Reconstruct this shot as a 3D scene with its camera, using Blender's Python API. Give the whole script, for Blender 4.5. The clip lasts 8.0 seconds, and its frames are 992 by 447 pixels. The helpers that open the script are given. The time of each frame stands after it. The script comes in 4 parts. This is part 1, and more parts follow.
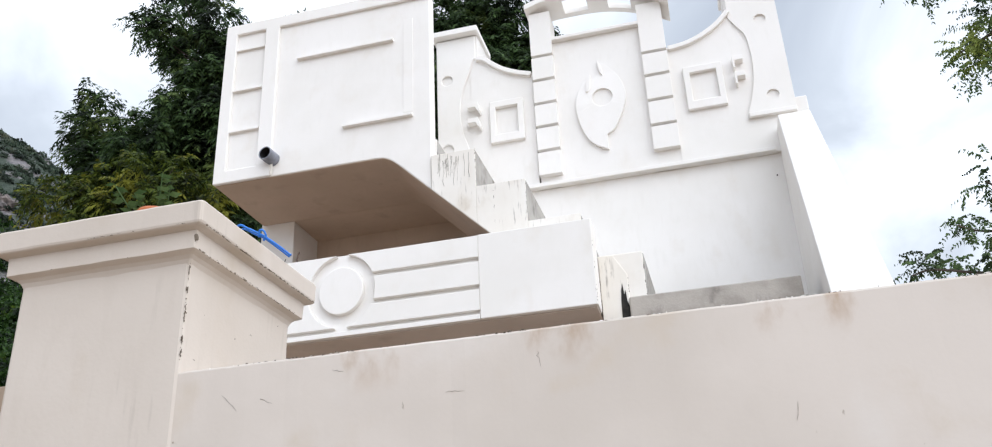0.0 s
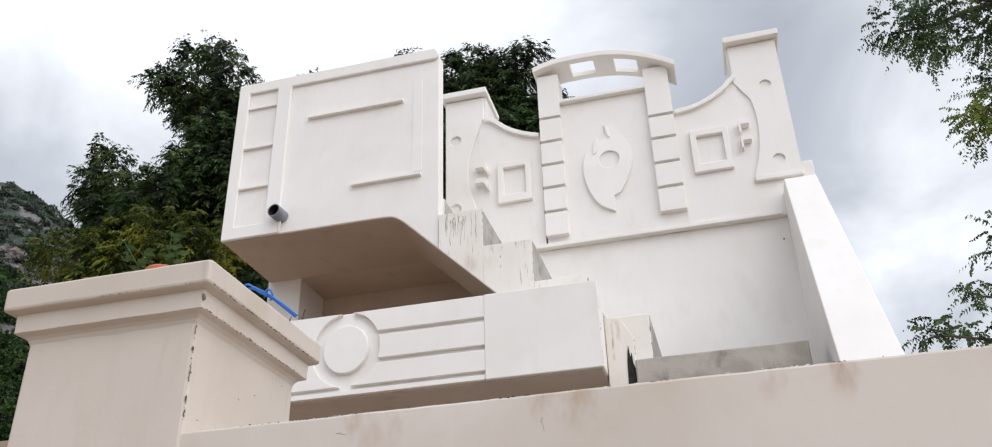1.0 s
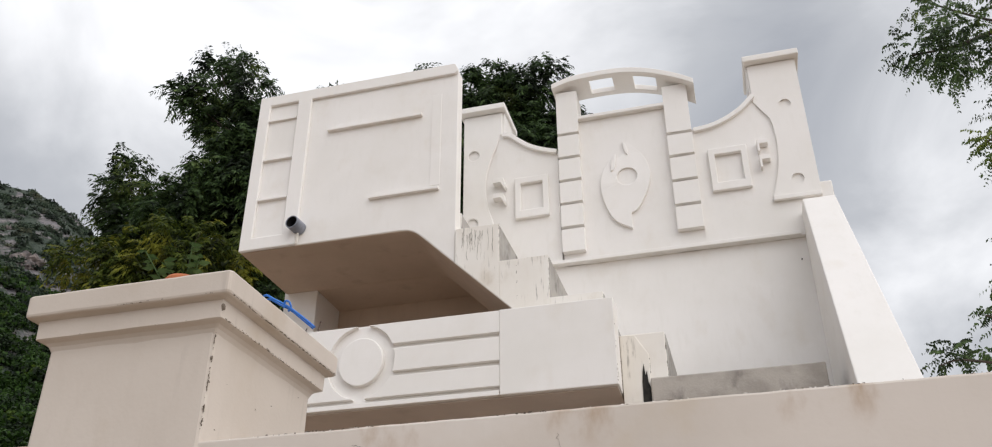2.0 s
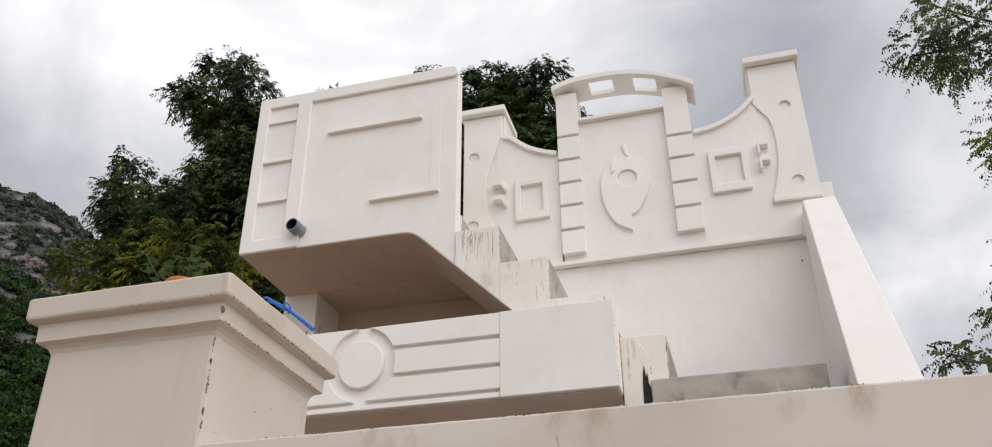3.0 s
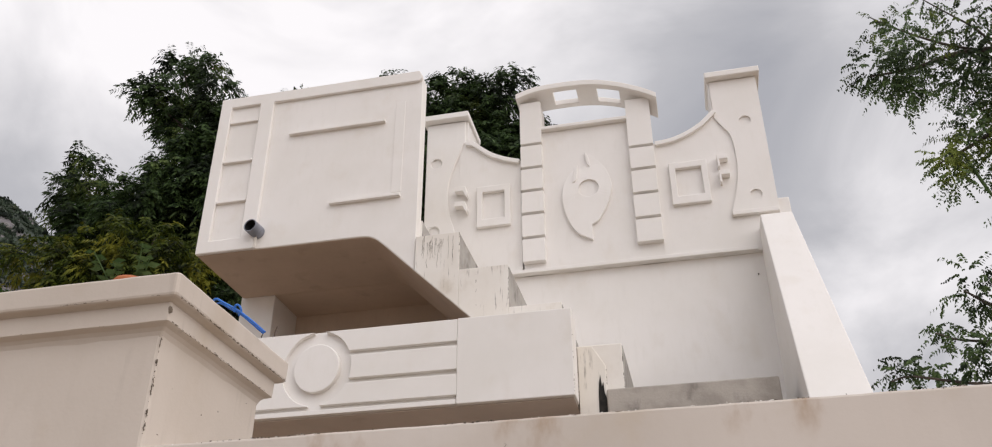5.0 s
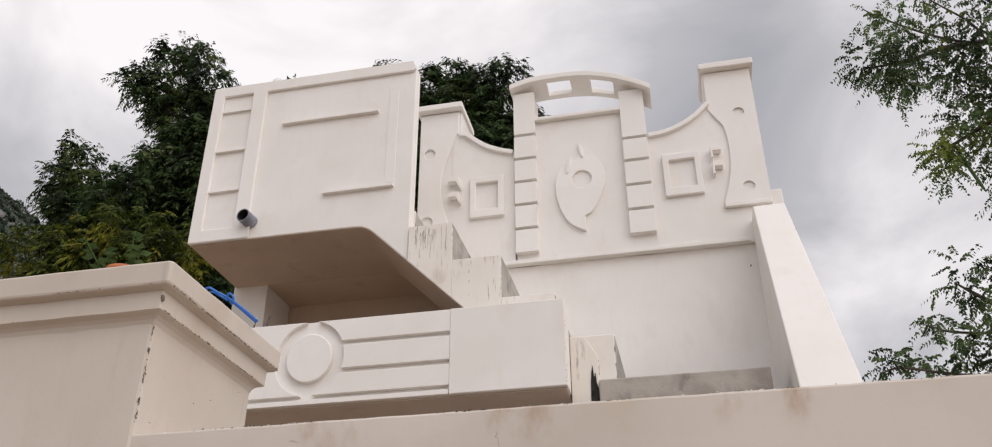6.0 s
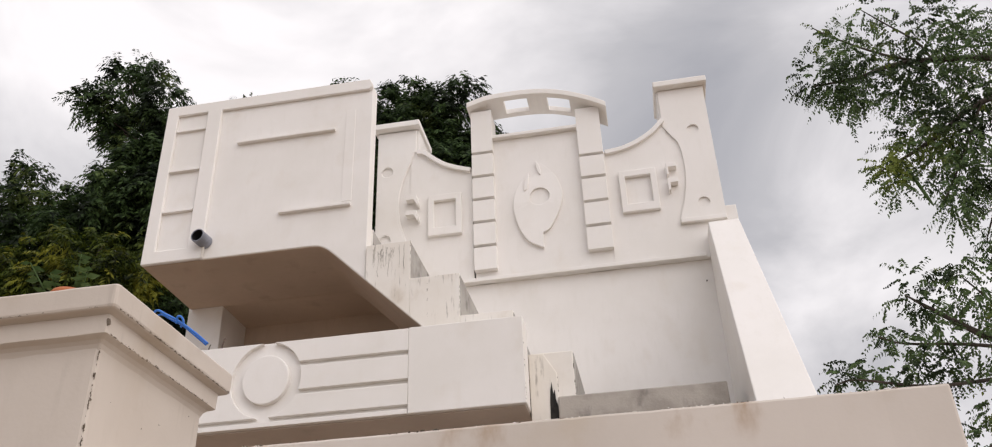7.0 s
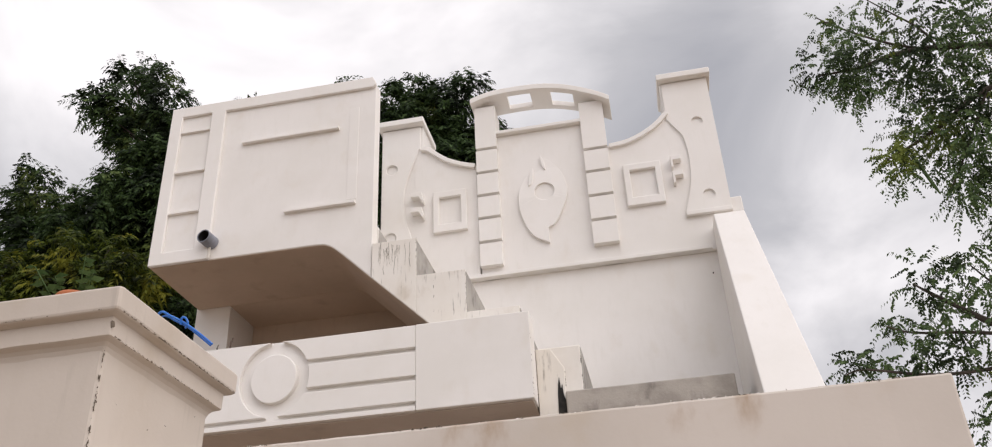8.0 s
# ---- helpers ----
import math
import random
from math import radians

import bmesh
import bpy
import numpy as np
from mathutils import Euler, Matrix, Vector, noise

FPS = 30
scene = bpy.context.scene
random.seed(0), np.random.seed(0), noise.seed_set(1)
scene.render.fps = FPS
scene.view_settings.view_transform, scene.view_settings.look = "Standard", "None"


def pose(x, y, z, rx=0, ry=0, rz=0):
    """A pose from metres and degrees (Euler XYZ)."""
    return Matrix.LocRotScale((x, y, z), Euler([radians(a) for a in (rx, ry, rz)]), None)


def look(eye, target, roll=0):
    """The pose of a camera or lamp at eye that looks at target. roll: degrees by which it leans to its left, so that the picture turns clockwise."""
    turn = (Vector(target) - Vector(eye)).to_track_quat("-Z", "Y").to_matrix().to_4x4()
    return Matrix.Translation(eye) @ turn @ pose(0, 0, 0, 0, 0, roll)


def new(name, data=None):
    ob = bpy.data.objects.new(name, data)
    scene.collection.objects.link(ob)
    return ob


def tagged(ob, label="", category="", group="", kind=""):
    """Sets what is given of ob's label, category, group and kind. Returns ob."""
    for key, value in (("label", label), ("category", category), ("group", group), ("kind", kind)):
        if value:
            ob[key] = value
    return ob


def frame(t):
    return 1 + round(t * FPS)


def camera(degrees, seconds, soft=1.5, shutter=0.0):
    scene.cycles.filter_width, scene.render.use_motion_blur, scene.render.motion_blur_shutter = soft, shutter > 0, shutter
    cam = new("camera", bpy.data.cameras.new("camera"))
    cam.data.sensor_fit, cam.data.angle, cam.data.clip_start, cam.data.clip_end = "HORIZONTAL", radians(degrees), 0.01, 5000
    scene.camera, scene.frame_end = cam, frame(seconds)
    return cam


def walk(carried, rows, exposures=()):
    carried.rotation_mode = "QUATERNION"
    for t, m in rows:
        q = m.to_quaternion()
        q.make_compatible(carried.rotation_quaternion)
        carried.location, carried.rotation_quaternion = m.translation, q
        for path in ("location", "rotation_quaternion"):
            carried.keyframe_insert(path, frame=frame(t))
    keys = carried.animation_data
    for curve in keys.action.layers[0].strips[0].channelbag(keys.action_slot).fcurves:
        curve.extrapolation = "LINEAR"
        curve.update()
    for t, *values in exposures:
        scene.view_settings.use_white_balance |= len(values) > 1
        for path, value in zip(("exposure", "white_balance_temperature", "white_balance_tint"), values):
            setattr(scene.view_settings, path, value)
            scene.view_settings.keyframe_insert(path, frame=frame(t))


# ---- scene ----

# ---------------------------------------------------------------- camera and walk
cam = camera(57.58, 8.0, soft=1.1)
PATH = [
    (0, (-0.009, 0.012, 1.596), (-0.443, 1.777, 2.429), -2.7),
    (0.5, (-0.003, 0.001, 1.598), (-0.399, 1.736, 2.513), -3.5),
    (1, (-0.005, 0.002, 1.598), (-0.435, 1.709, 2.548), -1.8),
    (1.5, (-0.008, -0.002, 1.597), (-0.468, 1.681, 2.573), -0.3),
    (3, (-0.006, -0.002, 1.596), (-0.466, 1.678, 2.58), -0.4),
    (3.5, (-0.005, -0.001, 1.595), (-0.478, 1.664, 2.597), -0.2),
    (4, (-0.003, -0.001, 1.597), (-0.452, 1.667, 2.604), -0.0),
    (4.5, (0.002, 0.004, 1.598), (-0.388, 1.687, 2.605), -0.3),
    (6, (0.004, 0.003, 1.595), (-0.362, 1.708, 2.574), -0.3),
    (6.5, (0.009, 0.005, 1.595), (-0.294, 1.719, 2.58), -1.5),
    (7, (0.014, 0.004, 1.596), (-0.261, 1.708, 2.607), -2.3),
    (7.5, (0.021, 0.007, 1.594), (-0.238, 1.731, 2.574), -2.5),
    (8, (0.022, 0.004, 1.596), (-0.269, 1.71, 2.599), -3.0),
]
EXPOSURES = [(0.0, 0.32, 6000, 8), (0.5, 0.16, 6080, 9), (1.0, 0.02, 6260, 10), (1.5, -0.09, 6420, 10), (3.0, -0.20, 6560, 11), (3.5, -0.23, 6620, 12), (4.5, -0.25, 6680, 13), (6.0, -0.27, 6740, 14), (6.5, -0.19, 6760, 14), (7.5, -0.23, 6730, 14), (8.0, -0.17, 6720, 14)]
walk(cam, [(t, look(eye, target, roll)) for t, eye, target, roll in PATH], EXPOSURES)


# ---------------------------------------------------------------- sky and sun
SUN_EL, SUN_AZ = radians(42), radians(121)
world = bpy.data.worlds.new("overcast_sky")
scene.world = world
world.use_nodes = True
wt = world.node_tree
wt.nodes.clear()


def wnode(kind, **values):
    n = wt.nodes.new(kind)
    for key, value in values.items():
        n.inputs[key.replace("_", " ")].default_value = value
    return n


w_out, w_bg = wnode("ShaderNodeOutputWorld"), wnode("ShaderNodeBackground", Strength=1.0)
w_sky = wnode("ShaderNodeTexSky")
w_sky.sky_type, w_sky.sun_disc, w_sky.sun_elevation, w_sky.sun_rotation = "NISHITA", False, SUN_EL, SUN_AZ
w_dim = wnode("ShaderNodeVectorMath")
w_dim.operation = "SCALE"
w_dim.inputs["Scale"].default_value = 0.09
w_co = wnode("ShaderNodeTexCoord")
w_map = wnode("ShaderNodeMapping")
w_map.inputs["Scale"].default_value = (1.0, 1.0, 1.7)
w_n1 = wnode("ShaderNodeTexNoise", Scale=2.6, Detail=7.0, Roughness=0.52, Distortion=0.5)
w_dot = wnode("ShaderNodeVectorMath")
w_dot.operation = "DOT_PRODUCT"
w_dot.inputs[1].default_value = (-0.35, 0.50, 0.79)
w_grad = wnode("ShaderNodeMapRange", From_Min=0.85, From_Max=0.98, To_Min=-0.10, To_Max=0.31)
w_add = wnode("ShaderNodeMath")
w_add.operation = "ADD"
w_ramp = wnode("ShaderNodeValToRGB")
w_ramp.color_ramp.elements[0].position, w_ramp.color_ramp.elements[0].color = 0.33, (0.45, 0.475, 0.53, 1)
w_ramp.color_ramp.elements[1].position, w_ramp.color_ramp.elements[1].color = 0.80, (1.22, 1.23, 1.26, 1)
w_mid = w_ramp.color_ramp.elements.new(0.52)
w_mid.color = (0.65, 0.67, 0.71, 1)
w_mix = wnode("ShaderNodeMix")
w_mix.data_type = "RGBA"
w_mix.inputs["Factor"].default_value = 0.93
wl = wt.links.new
wl(w_co.outputs["Generated"], w_map.inputs["Vector"])
wl(w_map.outputs["Vector"], w_n1.inputs["Vector"])
wl(w_co.outputs["Generated"], w_dot.inputs[0])
wl(w_dot.outputs["Value"], w_grad.inputs["Value"])
wl(w_n1.outputs["Fac"], w_add.inputs[0])
wl(w_grad.outputs["Result"], w_add.inputs[1])
# paler cloud low over the far right
w_low = wnode("ShaderNodeVectorMath")
w_low.operation = "DOT_PRODUCT"
w_low.inputs[1].default_value = (0.47, 0.80, 0.37)
wl(w_co.outputs["Generated"], w_low.inputs[0])
w_pale = wnode("ShaderNodeMapRange", From_Min=0.90, From_Max=1.0, To_Min=0.0, To_Max=0.32)
wl(w_low.outputs["Value"], w_pale.inputs["Value"])
w_both = wnode("ShaderNodeMath")
w_both.operation = "ADD"
wl(w_add.outputs["Value"], w_both.inputs[0])
wl(w_pale.outputs["Result"], w_both.inputs[1])
wl(w_both.outputs["Value"], w_ramp.inputs["Fac"])
wl(w_sky.outputs["Color"], w_dim.inputs[0])
wl(w_dim.outputs["Vector"], w_mix.inputs["A"])
wl(w_ramp.outputs["Color"], w_mix.inputs["B"])
# the cloud is brightest round the hidden sun, high behind the camera
w_near = wnode("ShaderNodeVectorMath")
w_near.operation = "DOT_PRODUCT"
w_near.inputs[1].default_value = (0.46, -0.60, 0.66)
w_glow = wnode("ShaderNodeMapRange", From_Min=0.05, From_Max=1.0, To_Min=1.0, To_Max=2.3)
w_gain = wnode("ShaderNodeVectorMath")
w_gain.operation = "SCALE"
wl(w_co.outputs["Generated"], w_near.inputs[0])
wl(w_near.outputs["Value"], w_glow.inputs["Value"])
wl(w_mix.outputs["Result"], w_gain.inputs[0])
wl(w_glow.outputs["Result"], w_gain.inputs["Scale"])
wl(w_gain.outputs["Vector"], w_bg.inputs["Color"])
wl(w_bg.outputs["Background"], w_out.inputs["Surface"])

sun_data = bpy.data.lights.new("sun", "SUN")
sun_data.energy, sun_data.angle, sun_data.color = 1.85, radians(80), (1.0, 0.945, 0.875)
sun = new("sun", sun_data)
sun.matrix_world = look((6.6, -3.0, 7.0), (0.0, 1.0, 0.0))


# ---------------------------------------------------------------- materials
class Mat:
    """A node material: a principled surface on object coordinates."""

    def __init__(self, name, rough=0.8):
        self.m = bpy.data.materials.new(name)
        self.m.use_nodes = True
        self.t = self.m.node_tree
        self.bsdf = self.t.nodes["Principled BSDF"]
        self.bsdf.inputs["Roughness"].default_value = rough
        self.co = self.t.nodes.new("ShaderNodeTexCoord")

    def link(self, a, b):
        self.t.links.new(a, b)

    def noise(self, scale, detail=4.0, stretch=(1, 1, 1), rough=0.55, shift=0.0):
        mp = self.t.nodes.new("ShaderNodeMapping")
        mp.inputs["Scale"].default_value = stretch
        mp.inputs["Location"].default_value = (shift, shift * 0.7, shift * 1.3)
        n = self.t.nodes.new("ShaderNodeTexNoise")
        n.inputs["Scale"].default_value, n.inputs["Detail"].default_value = scale, detail
        n.inputs["Roughness"].default_value = rough
        self.link(self.co.outputs["Object"], mp.inputs["Vector"])
        self.link(mp.outputs["Vector"], n.inputs["Vector"])
        return n.outputs["Fac"]

    def step(self, value, low, high):
        r = self.t.nodes.new("ShaderNodeMapRange")
        r.inputs["From Min"].default_value, r.inputs["From Max"].default_value = low, high
        r.interpolation_type = "SMOOTHSTEP"
        self.link(value, r.inputs["Value"])
        return r.outputs["Result"]

    def times(self, a, b):
        n = self.t.nodes.new("ShaderNodeMath")
        n.operation = "MULTIPLY"
        self.link(a, n.inputs[0])
        if isinstance(b, float):
            n.inputs[1].default_value = b
        else:
            self.link(b, n.inputs[1])
        return n.outputs["Value"]

    def mix(self, a, b, factor):
        n = self.t.nodes.new("ShaderNodeMix")
        n.data_type = "RGBA"
        for value, socket in ((a, "A"), (b, "B")):
            if isinstance(value, tuple):
                n.inputs[socket].default_value = (*value, 1)
            else:
                self.link(value, n.inputs[socket])
        self.link(factor, n.inputs["Factor"])
        return n.outputs["Result"]

    def height(self, axis=2):
        n = self.t.nodes.new("ShaderNodeSeparateXYZ")
        self.link(self.co.outputs["Object"], n.inputs[0])
        return n.outputs[axis]

    def colour(self, socket):
        self.link(socket, self.bsdf.inputs["Base Color"])

    def bump(self, value, strength, distance, under=None):
        n = self.t.nodes.new("ShaderNodeBump")
        n.inputs["Strength"].default_value, n.inputs["Distance"].default_value = strength, distance
        self.link(value, n.inputs["Height"])
        if under:
            self.link(under, n.inputs["Normal"])
        self.link(n.outputs["Normal"], self.bsdf.inputs["Normal"])
        return n.outputs["Normal"]


def painted(name, clean, dull, stain, amount, drips=0.0, drip_colour=(0.16, 0.13, 0.10), bumpy=0.25):
    """Lime-painted plaster: brushed patches, soft stains, drips and a sandy, slightly wavy skin."""
    k = Mat(name, 0.88)
    k.bsdf.inputs["Specular IOR Level"].default_value = 0.25
    c = k.mix(clean, dull, k.step(k.noise(2.2, 5), 0.35, 0.72))
    c = k.mix(c, stain, k.times(k.step(k.noise(7.0, 6, (1, 1, 0.7), shift=3.0), 0.56, 0.75), amount))
    c = k.mix(c, dull, k.times(k.step(k.noise(34.0, 3, (1, 1, 0.25), shift=8.0), 0.5, 0.75), 0.45))
    if drips:
        d = k.times(k.step(k.noise(85.0, 4, (1, 1, 0.07), shift=5.0), 0.55, 0.66), k.step(k.noise(4.0, 3, shift=1.0), 0.49, 0.59))
        d = k.times(d, k.step(k.noise(60.0, 3, (1, 1, 0.25), shift=2.0), 0.40, 0.62))
        c = k.mix(c, drip_colour, k.times(d, drips))
    k.colour(c)
    wave = k.bump(k.noise(6.0, 3), bumpy, 0.010)
    k.bump(k.noise(160.0, 4), 0.12, 0.002, wave)
    return k.m


WHITE = painted("white_lime_paint", (0.83, 0.80, 0.765), (0.775, 0.745, 0.70), (0.70, 0.64, 0.56), 0.30, bumpy=0.16)
RELIEF = painted("white_relief_paint", (0.84, 0.81, 0.775), (0.79, 0.76, 0.715), (0.71, 0.65, 0.57), 0.2, bumpy=0.12)
STEPS = painted("stained_step_paint", (0.81, 0.775, 0.72), (0.73, 0.68, 0.61), (0.56, 0.49, 0.40), 0.7, 0.7)
FOOT = painted("cream_foot_paint", (0.80, 0.76, 0.70), (0.73, 0.68, 0.60), (0.60, 0.52, 0.42), 0.5, 0.55)
PILLAR = painted("cream_pillar_paint", (0.61, 0.545, 0.48), (0.545, 0.48, 0.415), (0.47, 0.385, 0.29), 0.5, 0.12, bumpy=0.10)
# dark brown plaster: the shade under the stair is put into its colour
SOFFIT = painted("shade_toned_soffit_plaster", (0.54, 0.425, 0.33), (0.47, 0.365, 0.28), (0.37, 0.285, 0.215), 0.5)

# greyer tone for the canopy's underside, its shade mixed into the paint
CANOPY_UNDER = painted("shade_toned_canopy_plaster", (0.60, 0.52, 0.46), (0.53, 0.455, 0.40), (0.40, 0.34, 0.29), 0.5)


def wall_material():
    k = Mat("weathered_wall_paint", 0.9)
    k.bsdf.inputs["Specular IOR Level"].default_value = 0.2
    c = k.mix((0.64, 0.575, 0.515), (0.565, 0.505, 0.445), k.step(k.noise(3.2, 6), 0.35, 0.7))
    c = k.mix(c, (0.665, 0.62, 0.575), k.times(k.step(k.noise(5.0, 5, shift=4.0), 0.52, 0.7), 0.6))
    top = k.step(k.height(), 1.845, 1.905)
    rust = k.times(k.step(k.noise(13.0, 6, (1, 1, 0.5), shift=6.0), 0.55, 0.70), top)
    c = k.mix(c, (0.34, 0.205, 0.105), k.times(rust, 0.8))
    c = k.mix(c, (0.55, 0.47, 0.38), k.times(k.step(k.noise(9.0, 6, shift=11.0), 0.55, 0.72), 0.6))
    crack = k.step(k.noise(95.0, 3, (1, 1, 0.6), shift=2.0), 0.70, 0.76)
    c = k.mix(c, (0.25, 0.2, 0.15), k.times(crack, k.step(k.noise(10.0, 2, shift=9.0), 0.55, 0.65)))
    k.colour(c)
    wave = k.bump(k.noise(9.0, 4), 0.13, 0.008)
    k.bump(k.noise(220.0, 4), 0.07, 0.0015, wave)
    return k.m


WALL = wall_material()


def cement(name, a, b):
    k = Mat(name, 0.92)
    c = k.mix(a, b, k.step(k.noise(9.0, 6), 0.35, 0.68))
    c = k.mix(c, (0.12, 0.11, 0.10), k.times(k.step(k.noise(11.0, 5, (1, 1, 0.5), shift=3.0), 0.54, 0.70), 0.7))
    k.colour(c)
    k.bump(k.noise(120.0, 4), 0.4, 0.003)
    return k.m


CEMENT = cement("grey_cement", (0.43, 0.39, 0.345), (0.30, 0.27, 0.235))
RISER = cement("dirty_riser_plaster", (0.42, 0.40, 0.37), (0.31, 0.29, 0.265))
ALGAE = cement("dry_algae", (0.30, 0.265, 0.21), (0.17, 0.15, 0.115))
CHIP = cement("chipped_edge_plaster", (0.11, 0.088, 0.066), (0.21, 0.17, 0.13))


def simple(name, a, b, scale, rough=0.6, relief=0.002):
    k = Mat(name, rough)
    k.colour(k.mix(a, b, k.step(k.noise(scale, 4), 0.35, 0.65)))
    if relief:
        k.bump(k.noise(scale * 3, 3), 0.3, relief)
    return k.m


PVC = simple("grey_pvc", (0.17, 0.18, 0.21), (0.25, 0.26, 0.30), 20.0, 0.45, 0.0)
# pipe's inside coloured near-black to give the shade of the bore
PVC_IN = simple("shaded_pipe_bore", (0.010, 0.010, 0.013), (0.02, 0.02, 0.022), 20.0, 0.9, 0.0)
# near-black colour that stands for the darkness inside a gap
SLOT_SHADE = simple("slot_shade_black", (0.012, 0.011, 0.010), (0.03, 0.027, 0.023), 50.0, 0.95, 0.002)
BLUE = simple("blue_cable_plastic", (0.015, 0.13, 0.50), (0.02, 0.17, 0.58), 30.0, 0.35, 0.0)
RUST = simple("rusty_wire", (0.05, 0.04, 0.035), (0.10, 0.06, 0.04), 60.0, 0.7, 0.0)
CLAY = simple("terracotta", (0.46, 0.15, 0.06), (0.36, 0.12, 0.055), 24.0, 0.85, 0.003)
SOIL = simple("pot_soil", (0.05, 0.035, 0.025), (0.08, 0.055, 0.035), 60.0, 0.95, 0.01)
EARTH = simple("brown_earth", (0.31, 0.235, 0.170), (0.22, 0.165, 0.118), 1.3, 0.95, 0.03)
BARK = simple("grey_brown_bark", (0.09, 0.07, 0.055), (0.05, 0.04, 0.032), 9.0, 0.9, 0.02)


def leaf_material(name, dark, light, fresh, fresh_share, grain=1.9):
    k = Mat(name, 0.5)
    geo = k.t.nodes.new("ShaderNodeNewGeometry")
    # near-black noise patches imitate the shade between leaf clumps
    gap_shade = tuple(0.2 * v for v in dark)
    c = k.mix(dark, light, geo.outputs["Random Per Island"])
    c = k.mix(c, gap_shade, k.times(k.step(k.noise(grain, 3, shift=5.0), 0.46, 0.62), 0.85))
    c = k.mix(c, fresh, k.times(k.step(k.noise(grain * 0.8, 3), 0.62 - fresh_share, 0.76 - fresh_share), 0.75))
    k.colour(c)
    k.bsdf.inputs["Specular IOR Level"].default_value = 0.14
    thin = k.t.nodes.new("ShaderNodeBsdfTranslucent")
    k.link(c, thin.inputs["Color"])
    both = k.t.nodes.new("ShaderNodeMixShader")
    both.inputs["Fac"].default_value = 0.3
    k.link(k.bsdf.outputs["BSDF"], both.inputs[1])
    k.link(thin.outputs["BSDF"], both.inputs[2])
    k.link(both.outputs["Shader"], k.t.nodes["Material Output"].inputs["Surface"])
    return k.m


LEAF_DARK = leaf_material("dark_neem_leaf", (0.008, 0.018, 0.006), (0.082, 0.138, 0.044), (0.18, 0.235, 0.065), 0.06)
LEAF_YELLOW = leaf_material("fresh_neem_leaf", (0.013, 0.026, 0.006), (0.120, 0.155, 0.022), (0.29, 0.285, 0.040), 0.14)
LEAF_SIDE = leaf_material("small_green_leaf", (0.060, 0.098, 0.046), (0.155, 0.230, 0.088), (0.27, 0.32, 0.065), 0.05, 2.6)
LEAF_POT = leaf_material("pot_herb_leaf", (0.06, 0.105, 0.035), (0.11, 0.17, 0.06), (0.13, 0.19, 0.06), 0.1)


def hill_material():
    k = Mat("rocky_hillside", 0.95)
    scrub = k.mix((0.022, 0.036, 0.024), (0.055, 0.070, 0.050), k.step(k.noise(0.45, 8, rough=0.7), 0.38, 0.64))
    rock = k.mix((0.215, 0.190, 0.185), (0.115, 0.110, 0.120), k.step(k.noise(0.35, 8, (1, 1, 1.8), rough=0.7, shift=7.0), 0.40, 0.60))
    mask = k.step(k.noise(0.075, 9, (1, 1, 0.6), rough=0.72, shift=3.0), 0.49, 0.57)
    k.colour(k.mix(scrub, rock, mask))
    k.bump(k.noise(0.25, 8, rough=0.65), 0.7, 3.0)
    return k.m


HILL = hill_material()
ROCK = simple("pinkish_granite", (0.20, 0.165, 0.15), (0.09, 0.08, 0.078), 0.5, 0.95, 0.8)
BUSH = leaf_material("hill_bush_leaf", (0.005, 0.016, 0.003), (0.042, 0.088, 0.014), (0.11, 0.165, 0.024), 0.05, 0.16)
SCRUB = leaf_material("hill_scrub_leaf", (0.030, 0.048, 0.034), (0.085, 0.115, 0.072), (0.14, 0.145, 0.095), 0.05, 0.1)


# ---------------------------------------------------------------- building helpers
def thing(name, label, category, group="", kind="", at=(0, 0, 0)):
    ob = new(name)
    ob.location = at
    ob.empty_display_size = 0.1
    return tagged(ob, label, category, group, kind)


def part(name, bm, material, parent=None, label="", smooth=False):
    """Link a bmesh in world coordinates as one mesh under its thing."""
    bmesh.ops.recalc_face_normals(bm, faces=bm.faces)
    me = bpy.data.meshes.new(name)
    bm.to_mesh(me)
    bm.free()
    me.materials.append(material)
    if smooth:
        me.shade_smooth()
    ob = new(name, me)
    if parent:
        base, p = Vector((0, 0, 0)), parent
        while p:
            base += p.location
            p = p.parent
        me.transform(Matrix.Translation(-base))
        ob.parent = parent
    return tagged(ob, label) if label else ob


def rounded(bm, width, segments=2):
    """Soften the sharp edges."""
    sharp = [e for e in bm.edges if len(e.link_faces) == 2 and e.calc_face_angle(0) > 0.6]
    bmesh.ops.bevel(bm, geom=sharp, offset=width, segments=segments, affect="EDGES", profile=0.5, clamp_overlap=True)
    return bm


def box(x0, x1, y0, y1, z0, z1, soft=0.004, bm=None):
    own = bmesh.new()
    bmesh.ops.create_cube(own, size=1, matrix=Matrix.Translation(((x0 + x1) / 2, (y0 + y1) / 2, (z0 + z1) / 2)) @ Matrix.Diagonal((x1 - x0, y1 - y0, z1 - z0, 1)))
    if soft:
        rounded(own, min(soft, 0.3 * min(x1 - x0, y1 - y0, z1 - z0)))
    if bm is None:
        return own
    me = bpy.data.meshes.new("scrap")
    own.to_mesh(me)
    own.free()
    bm.from_mesh(me)
    bpy.data.meshes.remove(me)
    return bm


def prism(points, y0, y1, soft=0.0):
    """A solid whose outline is drawn in x and z."""
    bm = bmesh.new()
    front = [bm.verts.new((x, y0, z)) for x, z in points]
    back = [bm.verts.new((x, y1, z)) for x, z in points]
    bm.faces.new(front)
    bm.faces.new(back[::-1])
    n = len(points)
    for i in range(n):
        bm.faces.new((front[i], back[i], back[(i + 1) % n], front[(i + 1) % n]))
    bmesh.ops.recalc_face_normals(bm, faces=bm.faces)
    if soft:
        rounded(bm, soft)
    return bm


